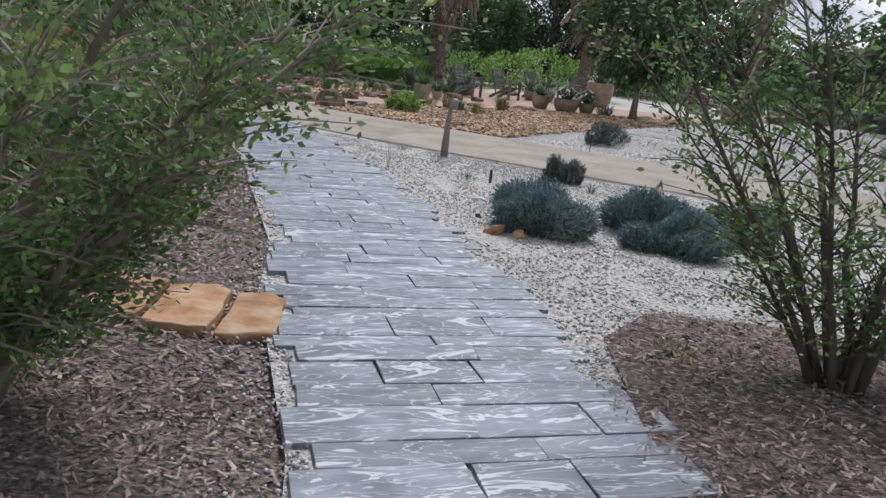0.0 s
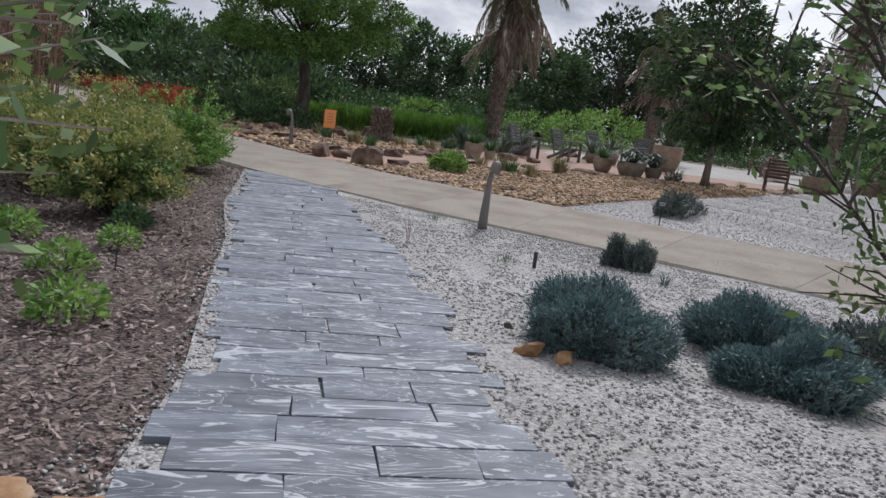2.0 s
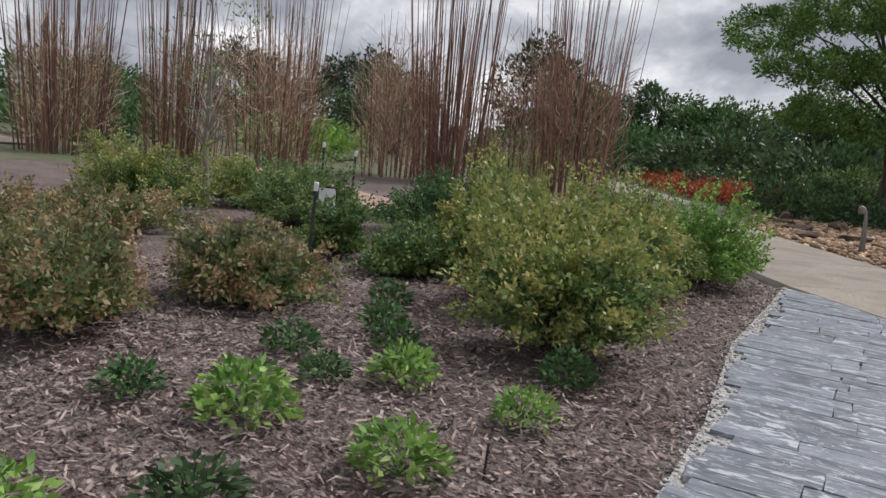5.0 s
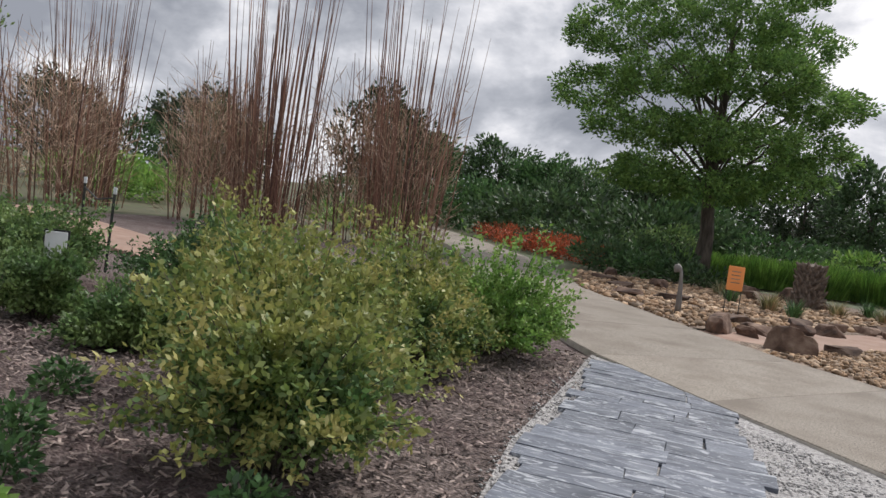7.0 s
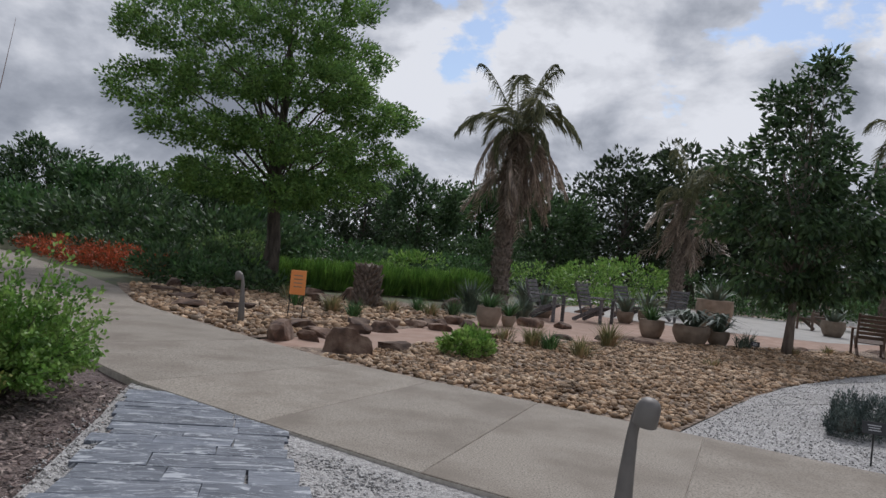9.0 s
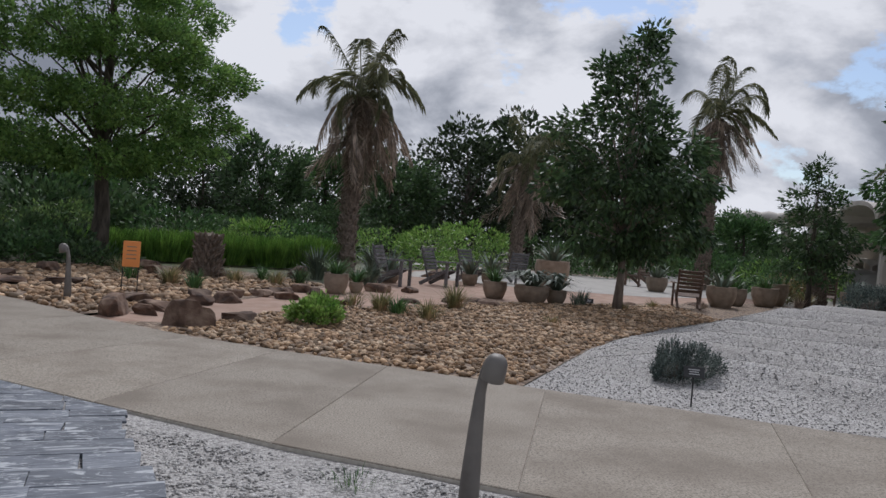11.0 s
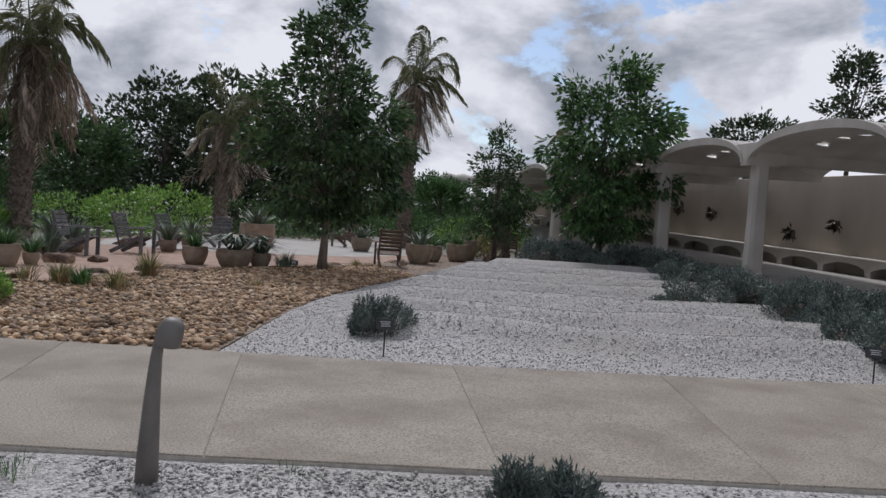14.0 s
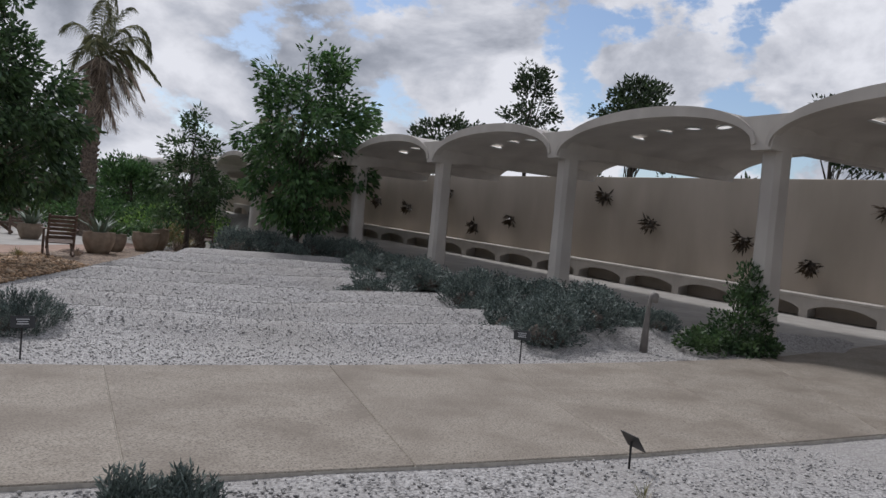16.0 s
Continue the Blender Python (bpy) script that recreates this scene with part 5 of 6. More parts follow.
lp = "low plants in the mulch"
for i, (x, y, s, mat) in enumerate([(-4.3, 6.45, 0.8, LEAF_MID), (-3.75, 6.8, 1.25, LEAF_LIME), (-4.6, 7.6, 0.9, LEAF_MID), (-4.75, 8.5, 0.9, LEAF_MID), (-3.75, 7.85, 1.0, LEAF_LIME), (-2.85, 7.05, 1.05, LEAF_LIME),
                                    (-2.95, 6.15, 1.0, LEAF_DARK), (-2.25, 6.15, 1.1, LEAF_LIME), (-3.2, 5.55, 1.1, LEAF_LIME), (-2.95, 8.0, 0.8, LEAF_LIME), (-3.25, 8.75, 0.95, LEAF_MID), (-4.3, 8.25, 0.8, LEAF_MID),
                                    (-5.4, 9.1, 0.9, LEAF_MID), (-4.0, 7.45, 0.7, LEAF_MID), (-2.95, 4.6, 1.0, LEAF_LIME), (-3.9, 5.4, 1.0, LEAF_MID)]):
    leaf_rosette("low_plant", "low leafy green plant in bark mulch" if mat is not LEAF_DARK else "low dark leafy plant in bark mulch", (x, y, 0), 240 + i, int(330 * s), 0.062 * s ** 0.5, mat, lp, 0.20 * s, 0.20 * s)

# ---- blue-green bushes in the gravel ----
bg = "grey-green bushes in the gravel"
for i, (x, y, rx, ry, h, n, mat, lab) in enumerate([
        (0.92, 7.2, 0.48, 0.44, 0.42, 3000, LEAF_SAGE, "rounded blue-green bush with fine needles"), (2.06, 7.65, 0.47, 0.42, 0.36, 2700, LEAF_SAGE, "rounded blue-green bush with fine needles"),
        (2.12, 6.95, 0.46, 0.42, 0.33, 2700, LEAF_SAGE, "rounded blue-green bush with fine needles"), (2.95, 7.5, 0.38, 0.36, 0.36, 1500, LEAF_ROSE, "grey-green bush with fine needles"),
        (1.36, 10.34, 0.14, 0.13, 0.30, 500, LEAF_ROSE, "small upright grey-green bush"), (1.58, 10.3, 0.2, 0.18, 0.26, 900, LEAF_ROSE, "small grey-green bush by the path"),
        (3.05, 16.1, 0.46, 0.36, 0.40, 1500, LEAF_ROSE, "spiky grey-green bush in the raked gravel")]):
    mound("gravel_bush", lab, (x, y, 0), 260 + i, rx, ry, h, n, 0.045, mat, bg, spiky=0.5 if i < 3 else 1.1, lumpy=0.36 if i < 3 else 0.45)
tuft("dry_tuft", "small dry grey twiggy tuft in gravel", (1.78, 9.65, 0), 270, 60, 0.16, 0.006, LEAF_ROSE, "tufts in the gravel", 0.8)
tuft("weed_tuft", "thin green weed tuft in the gravel", (0.2, 9.75, 0), 271, 50, 0.10, 0.005, LEAF_MID, "tufts in the gravel", 0.9, radius=0.15)
tuft("weed_tuft", "thin green weed tuft in the gravel", (-0.75, 11.9, 0), 272, 70, 0.10, 0.005, LEAF_MID, "tufts in the gravel", 0.9, radius=0.2)
tuft("weed_tuft", "thin green weed tuft at the path's edge", (0.6, 11.4, 0), 273, 40, 0.08, 0.005, LEAF_MID, "tufts in the gravel", 0.9, radius=0.2)
tuft("weed_tuft", "dry brown stem standing in the gravel", (-0.82, 9.85, 0), 274, 9, 0.36, 0.006, LEAF_DEAD, "tufts in the gravel", 0.12, curl=0.1, radius=0.02)
tuft("weed_tuft", "thin dry weed at the gravel's edge", (4.0, 9.2, 0), 275, 30, 0.14, 0.004, LEAF_OLIVE, "tufts in the gravel", 0.7, radius=0.05)

# ---- rosemary hedge along the covered walk ----
rose = [(10.4, 18.1, .52), (13.1, 26.6, .75), (14.1, 26.3, .62), (14.9, 25.7, .6), (15.5, 24.9, .6), (15.1, 23.6, .58), (14.5, 22.6, .58), (15.3, 22.4, .5), (13.9, 25.2, .5), (12.3, 18.5, .55), (13.1, 19.5, .6), (13.9, 20.6, .6), (12.9, 20.9, .5),
        (11.3, 16.4, .55), (12.3, 16.7, .55), (10.7, 15.4, .52), (11.6, 15.4, .6), (12.3, 14.9, .55), (9.5, 14.1, .52), (10.5, 14.0, .5), (11.3, 14.1, .58), (8.6, 12.95, .46), (9.25, 13.2, .42), (10.1, 13.2, .5), (11.0, 13.2, .5), (11.7, 13.1, .45), (11.95, 13.8, .5), (12.6, 17.6, .5), (11.2, 12.5, .25)]
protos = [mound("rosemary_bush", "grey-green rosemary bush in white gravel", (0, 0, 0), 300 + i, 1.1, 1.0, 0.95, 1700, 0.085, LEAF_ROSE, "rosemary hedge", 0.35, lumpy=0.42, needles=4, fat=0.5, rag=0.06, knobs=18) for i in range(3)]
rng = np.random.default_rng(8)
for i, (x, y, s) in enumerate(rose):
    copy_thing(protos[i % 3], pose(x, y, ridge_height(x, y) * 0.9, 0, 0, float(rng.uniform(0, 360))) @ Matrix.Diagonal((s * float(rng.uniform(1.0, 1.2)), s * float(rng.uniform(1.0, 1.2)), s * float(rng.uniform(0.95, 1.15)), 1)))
for t in protos:
    for o in (*t.children_recursive, t):
        bpy.data.objects.remove(o)

shrub("ivy", "dark ivy climbing the foot of a column", (11.6, 11.5, 0), 320, [(0.15, -0.1, 0.5, 0.38, 0.38, 0.5, 60), (0.3, -0.1, 1.0, 0.2, 0.22, 0.35, 24), (-0.5, 0.2, 0.18, 0.5, 0.35, 0.16, 36), (0.1, -0.3, 0.15, 0.6, 0.35, 0.14, 36)], 0.075, 40, 0.15, LEAF_DARK, "", "ivy", stems=14)

# ---- ferns on the wall ----
FERNS = [(23.0, 2.66), (20.7, 2.42), (18.0, 3.12), (16.3, 1.79), (14.3, 2.15), (9.95, 3.1), (8.1, 2.27), (4.95, 1.93), (3.0, 1.38), (1.2, 2.93)]
rng = np.random.default_rng(9)
for i, (a, z) in enumerate(FERNS):
    p = WALL0 + WAX * a + WBACK * (WALL_D - 0.03)
    f = thing("wall_fern", (p.x, p.y, z), "dark staghorn fern mounted on the plaster wall", "fern", "ferns on the wall", turn=WALL_TURN)
    part("mount", Geo().box((-0.01, 0, 0), (0.05, 0.2, 0.24)).mesh("mount", BARK, bevel=0.01), f, "dark bark mount")
    n = 64
    at = ball(rng, n) * (0.10, 0.19, 0.17) + (-0.12, 0, 0)
    way = at * (1.2, 1.6, 1.2) + (-0.05, 0, -0.12)
    part("foliage", quad_mesh("foliage", leaves(rng, at, unit(way), 0.27, 0.075, 0.4), LEAF_FERN), f)


# ---- bollard lamps ----
def bollard(loc, turn, label):
    b = thing("bollard_lamp", loc, label, "bollard lamp", "path bollard lamps", turn=turn)
    path = [(0, 0, -0.05), (0.004, 0, 0.2), (0.012, 0, 0.45), (0.024, 0, 0.65), (0.040, 0, 0.76), (0.060, 0, 0.81), (0.082, 0, 0.835)]
    part("post", Geo().tube(path, [0.062, 0.054, 0.042, 0.031, 0.027, 0.028, 0.032], 14).mesh("post", BRONZE, smooth=True), b)
    h = part("lamp_head", Geo().lathe([(0.001, 0.082), (0.030, 0.079), (0.050, 0.063), (0.061, 0.036), (0.064, 0.0), (0.064, -0.062), (0.059, -0.066), (0.054, -0.058), (0.001, -0.052)], 18).mesh("lamp_head", BRONZE, smooth=True), b, m=pose(0.108, 0, 0.795, 0, 12, 0))
    part("lens", Geo().lathe([(0.001, -0.055), (0.050, -0.055), (0.050, -0.05)], 14).mesh("lens", WHITE), h)
    return b


bollard((-0.14, 11.52, 0), -48, "weathered bronze bollard lamp at the path's edge")
bollard((-5.25, 20.05, 0), 185, "weathered bollard lamp beyond the path")
bollard((10.0, 12.15, 0), -25, "weathered bollard lamp before the rosemary")


# ---- labels, signs, stakes ----
def plant_label(loc, turn, lean=0.0, height=0.28):
    s = thing("plant_label", loc, "small black plant label on a thin stake", "plant label", "plant labels", turn=turn)
    part("stake", Geo().tube([(0, 0, -0.08), (0, 0, height)], [0.008, 0.008], 6).mesh("stake", BLACK), s)
    m = pose(0, -0.012, height, -35, 0, 0)
    p = part("plate", Geo().box((0, 0, 0), (0.20, 0.006, 0.125)).mesh("plate", BLACK, bevel=0.002), s, m=m)
    for k, w in enumerate((0.11, 0.09, 0.10)):
        part("text_bar", Geo().box((0, -0.0045, 0.025 - 0.024 * k), (w, 0.002, 0.008)).mesh("text_bar", INK), p, "pale line of tiny writing")
    return s


plant_label((2.55, 14.65, 0.06), -15)
plant_label((7.35, 12.45, 0.05), -50)
plant_label((4.5, 9.55, 0), 62, height=0.19)
plant_label((4.9, 25.6, 0), -20, height=0.18)
plant_label((-16.2, 13.2, 0), 60, height=0.5)

sg = thing("garden_sign", (-4.76, 21.6, 0), "orange panel sign on two thin dark legs", "sign", turn=12)
part("panel", Geo().box((0, 0, 0.70), (0.29, 0.02, 0.46)).mesh("panel", ORANGE, bevel=0.008), sg)
for dx in (-0.13, 0.13):
    part("leg", Geo().box((dx, 0.02, 0.42), (0.018, 0.018, 1.0)).mesh("leg", BLACK, bevel=0.003), sg)
for k in range(4):
    part("text_bar", Geo().box((0, -0.0125, 0.83 - 0.07 * k), (0.16, 0.003, 0.016)).mesh("text_bar", TERRACOTTA), sg)

ws = thing("notice_board", (-8.85, 10.8, 0), "white notice board in a dark frame", "sign", turn=48)
part("panel", Geo().box((0, 0, 0.40), (0.22, 0.015, 0.42)).mesh("panel", WHITE, bevel=0.003), ws)
part("frame", Geo().box((0, 0.014, 0.40), (0.26, 0.012, 0.46)).mesh("frame", BLACK, bevel=0.003), ws)
for dx in (-0.11, 0.11):
    part("leg", Geo().box((dx, 0.012, 0.1), (0.02, 0.02, 0.34)).mesh("leg", BLACK), ws)


def stake(loc, height, lean=0.0, cap=True):
    s = thing("stake", loc, "thin black steel stake with a pale top", "stake", "steel stakes")
    g = Geo().box((0, 0, height / 2 - 0.1), (0.035, 0.008, height + 0.2)).box((0, 0.014, height / 2 - 0.1), (0.006, 0.028, height + 0.2))
    part("shaft", g.mesh("shaft", STAKE), s)
    if cap:
        part("tip", Geo().box((0, 0.004, height + 0.03), (0.045, 0.03, 0.09)).mesh("tip", WHITE, bevel=0.006), s, "pale painted top")
    s.matrix_basis = pose(*loc, lean, lean, 40)
    return s


stake((-6.9, 9.25, 0), 0.80, 3)
stake((-11.6, 12.6, 0), 1.05)
stake((-10.2, 12.2, 0), 1.0, 2)
stake((0.5, 9.62, 0), 0.16, 0, False)
stake((-2.62, 7.35, 0), 0.14, 2, False).scale = (0.3, 0.3, 1)
rp = Geo().tube([(-11.6, 12.6, 0.98), (-10.9, 12.4, 0.86), (-10.2, 12.2, 0.93)], [0.012] * 3, 6)
solo("barrier_rope", rp.mesh("barrier_rope", BLACK, smooth=True), "black rope slung between two stakes", "rope")


# ---- stones ----
def rock(name, loc, s, seed, label, mat=None, group="boulders", turn=0.0, category="boulder"):
    rr = random.Random(seed)
    cuts = [(Vector((rr.gauss(0, 1), rr.gauss(0, 1), rr.gauss(0.2, 0.6))).normalized(), rr.uniform(0.5, 0.8)) for _ in range(9)]
    bm = bmesh.new()
    bmesh.ops.create_icosphere(bm, subdivisions=3, radius=1.15)
    for v in bm.verts:
        p = v.co.copy()
        for n, far in cuts:
            p -= n * max(0.0, p.dot(n) - far)
        k = 1 + 0.18 * noise.noise(p * 1.1 + Vector((seed * 7.3, 0, 0))) + 0.13 * noise.noise(p * 2.7 + Vector((0, seed * 3.1, 0))) + 0.05 * noise.noise(p * 7 + Vector((0, 0, seed)))
        q = p * k
        q.z = max(-0.5, min(q.z, 0.75 + 0.1 * noise.noise(p * 2)))
        v.co = Vector((q.x * s[0], q.y * s[1], (q.z + 0.35) * s[2]))
    me = bpy.data.meshes.new(name)
    bm.to_mesh(me)
    bm.free()
    me.materials.append(mat or BOULDER)
    return solo(name, me, label, category, group, m=pose(*loc, 0, 0, turn))


bl = [(-2.95, 17.95, .30, .24, .32), (-2.45, 18.9, .38, .22, .11), (-4.15, 18.65, .34, .26, .26), (-3.7, 19.5, .45, .25, .12), (2.2, 24.3, .4, .25, .14), (-4.3, 20.3, .45, .3, .14), (-3.6, 21.6, .35, .25, .14), (-2.7, 22.9, .35, .25, .12), (-3.1, 22.2, .28, .2, .13),
      (-2.0, 24.4, .3, .22, .16), (-2.2, 23.6, .25, .18, .12), (-4.9, 27.6, .5, .35, .35), (-5.9, 27.2, .45, .3, .25), (-4.1, 27.0, .35, .3, .2), (-7.4, 25.0, .35, .25, .2), (-8.6, 24.4, .5, .25, .13), (-7.0, 22.0, .4, .22, .12), (-1.0, 22.4, .35, .2, .08),
      (0.4, 23.7, .3, .2, .08), (1.3, 24.4, .25, .2, .1), (6.4, 27.2, .35, .2, .09), (9.4, 29.4, .5, .3, .1), (-9.2, 26.2, .4, .3, .2), (-0.6, 29.0, .5, .3, .25), (3.4, 35.5, .6, .4, .3), (-6.5, 28.6, .4, .3, .25),
      (-3.75, 18.9, .22, .16, .14), (-3.3, 20.6, .3, .2, .15), (-2.95, 21.2, .26, .2, .17), (-2.45, 23.3, .3, .2, .15), (-2.15, 22.6, .28, .2, .13), (-1.6, 24.0, .3, .2, .14), (-1.7, 20.7, .3, .2, .08), (-0.2, 22.9, .3, .2, .09), (1.9, 24.9, .35, .22, .10), (-6.2, 22.4, .5, .25, .12), (-7.6, 23.3, .55, .25, .12), (-5.4, 26.2, .4, .3, .22), (-0.3, 25.9, .35, .25, .18), (0.6, 26.4, .3, .2, .14), (-2.3, 29.5, .5, .3, .25), (2.0, 33.5, .6, .4, .25), (6.5, 36.0, .6, .4, .3)]
for i, (x, y, a, b, c) in enumerate(bl):
    rock("boulder", (x, y, 0), (a, b, c), i + 1, "rough reddish-brown boulder among cobbles" if c > 0.15 else "flat reddish-brown stone slab", turn=(i * 47) % 180)
rock("stone", (0.45, 6.78, 0), (0.11, 0.07, 0.07), 41, "small tan stone beside the blue-green bush", SANDSTONE, "small stones", 20, "stone")
rock("stone", (0.66, 6.74, 0), (0.10, 0.06, 0.06), 42, "small tan stone beside the blue-green bush", SANDSTONE, "small stones", 100, "stone")
rock("stone", (1.66, 6.98, 0), (0.09, 0.06, 0.05), 43, "flat pale stone among the bushes", PEBBLE, "small stones", 10, "stone")
for i, (x, y, s) in enumerate(((5.6, 17.2, .05), (6.3, 16.9, .06), (4.6, 17.6, .04), (7.3, 16.3, .05), (0.3, 7.05, .035))):
    rock("dark_stone", (x, y, 0.08), (s, s * 0.8, s * 0.8), 50 + i, "small dark stone on the gravel", BARK, "small stones", 30 * i, "stone")

for i, poly in enumerate(([(-1.12, 3.68), (-0.82, 3.74), (-0.88, 4.28), (-1.0, 4.36), (-1.16, 4.30)], [(-1.52, 3.74), (-1.16, 3.70), (-1.2, 4.28), (-1.3, 4.38), (-1.56, 4.30)],
                          [(-1.92, 3.92), (-1.57, 3.8), (-1.61, 4.38), (-1.95, 4.45)], [(-2.4, 3.9), (-1.97, 3.95), (-2.0, 4.5), (-2.3, 4.52)])):
    c = np.mean(np.array(poly), 0)
    fr = np.random.default_rng(60 + i)
    rough = []
    for (xa, ya), (xb, yb) in zip(poly, poly[1:] + poly[:1]):
        for t in (0.04, 0.3, 0.5, 0.7, 0.96):
            rough.append((xa + (xb - xa) * t - c[0] + float(fr.normal(0, 0.008)), ya + (yb - ya) * t - c[1] + float(fr.normal(0, 0.008))))
    g = Geo().prism(rough, -0.06, 0.034 + 0.01 * (i % 2))
    solo("flagstone", g.mesh("flagstone", SANDSTONE, bevel=0.007), "orange-tan sandstone flagstone in the mulch", "flagstone", "sandstone flagstones", m=pose(c[0], c[1], 0, 1.5, -1.5, 0))


# ---- terrace furniture ----
def slab_part(name, c, s, parent, mat, m=None, bevel=0.006):
    return part(name, Geo().box((0, 0, 0), s).mesh(name, mat, bevel=bevel), parent, m=pose(*c) @ (m or Matrix()))


def lounge_chair(loc, turn, mat, label):
    """A slatted wooden garden armchair; its front looks along -y."""
    c = thing("garden_chair", loc, label, "chair", "chairs on the terrace", turn=turn, size=1.15)
    for i in range(5):
        slab_part("seat_slat", (0, -0.24 + 0.115 * i, 0.40 - 0.022 * i), (0.56, 0.095, 0.022), c, mat, pose(0, 0, 0, -11, 0, 0))
    back = pose(0, 0.30, 0.36, -18, 0, 0)
    for i in range(6):
        part("back_slat", Geo().box((0, 0, 0.08 + 0.095 * i), (0.56, 0.022, 0.075)).mesh("back_slat", mat, bevel=0.005), c, m=back)
    for s in (-1, 1):
        part("back_post", Geo().box((s * 0.27, 0.025, 0.22), (0.05, 0.035, 0.82)).mesh("back_post", mat, bevel=0.005), c, m=back)
        part("front_leg", Geo().box((s * 0.30, -0.27, 0.29), (0.05, 0.08, 0.60)).mesh("front_leg", mat, bevel=0.005), c)
        part("rear_leg", Geo().box((0, 0, 0), (0.05, 0.09, 0.80)).mesh("rear_leg", mat, bevel=0.005), c, m=pose(s * 0.25, 0.16, 0.21, 62, 0, 0))
        part("armrest", Geo().box((s * 0.32, -0.02, 0.61), (0.11, 0.66, 0.024)).mesh("armrest", mat, bevel=0.006), c)
    return c


lounge_chair((8.4, 27.9, 0), 163, WOODBROWN, "dark brown slatted wooden chair seen from behind")
lounge_chair((0.3, 28.6, 0), 65, WOODGREY, "grey weathered slatted wooden armchair")
lounge_chair((1.75, 29.7, 0), 55, WOODGREY, "grey weathered slatted wooden armchair")
lounge_chair((4.6, 33.6, 0), -40, WOODGREY, "grey weathered slatted wooden armchair")
lounge_chair((3.15, 32.4, 0), 40, WOODGREY, "grey weathered slatted wooden armchair")
lounge_chair((11.0, 38.6, 0), -60, WOODBROWN, "dark wooden chair at the terrace's far side")
lounge_chair((16.2, 33.6, 0), 150, WOODBROWN, "dark wooden chair near the far pots")


def pot(loc, r, h, label, plant, seed, mat=None):
    p = thing("plant_pot", loc, label, "plant pot", "pots on the terrace")
    part("vessel", Geo().lathe([(0.001, -0.01), (r * 0.66, -0.01), (r * 0.84, h * 0.22), (r * 1.0, h * 0.55), (r * 1.03, h * 0.78), (r * 0.98, h * 0.93), (r * 1.02, h), (r * 0.92, h), (r * 0.9, h * 0.92), (0.001, h * 0.92)], 20).mesh("vessel", mat or TERRACOTTA, smooth=True), p)
    rng = np.random.default_rng(seed)
    if plant == "agave":
        n, ln, wd, mt = 34, 0.75, 0.085, LEAF_AGAVE
    elif plant == "aloe":
        n, ln, wd, mt = 60, 0.9, 0.07, LEAF_AGAVE
    else:
        n, ln, wd, mt = 120, 0.5, 0.02, LEAF_MID
    a = rng.uniform(0, 2 * np.pi, n)
    o = rng.uniform(0.15, 1.3, n)
    way = unit(np.stack([np.cos(a) * o, np.sin(a) * o, np.ones(n)], 1))
    base = np.stack([np.cos(a) * r * 0.3, np.sin(a) * r * 0.3, np.full(n, h * 0.92)], 1)
    l_ = ln * rng.uniform(0.6, 1.1, (n, 1))
    side = np.stack([-np.sin(a), np.cos(a), np.zeros(n)], 1) * wd / 2
    mid = base + way * l_ * 0.5
    droop = 1.3 if plant == "aloe" else 0.25
    tip = mid + unit(way + np.stack([np.cos(a), np.sin(a), -np.ones(n)], 1) * droop) * l_ * 0.55
    q = np.concatenate([np.stack([base - side, base + side, mid + side, mid - side], 1), np.stack([mid - side, mid + side, tip + side * 0.1, tip - side * 0.1], 1)])
    part("foliage", quad_mesh("foliage", q, mt), p, "grey-green arching leaves" if plant != "grass" else "green grassy leaves")
    return p


for i, (x, y, r, h, pl) in enumerate([(-1.2, 24.6, .27, .45, "grass"), (-0.75, 25.2, .16, .25, "grass"), (2.72, 26.5, .30, .44, "grass"), (3.5, 25.8, .42, .44, "aloe"), (4.25, 26.3, .26, .34, "aloe"), (10.2, 29.5, .44, .62, "agave"), (11.2, 30.6, .36, .55, "grass"),
                                  (12.6, 31.3, .42, .62, "grass"), (13.5, 32.3, .44, .75, "grass"), (2.75, 31.0, .25, .35, "agave"), (3.5, 31.6, .28, .4, "agave"), (10.6, 35.5, .4, .55, "agave"), (5.6, 32.0, .55, .95, "agave"), (18.2, 35, .4, .55, "agave"), (0.2, 29.6, .3, .3, "agave")]):
    pot((x, y, 0), r, h, "tapered beige stone pot with spiky leaves" if pl != "grass" else "tapered beige stone pot with grassy plants", pl, 400 + i)

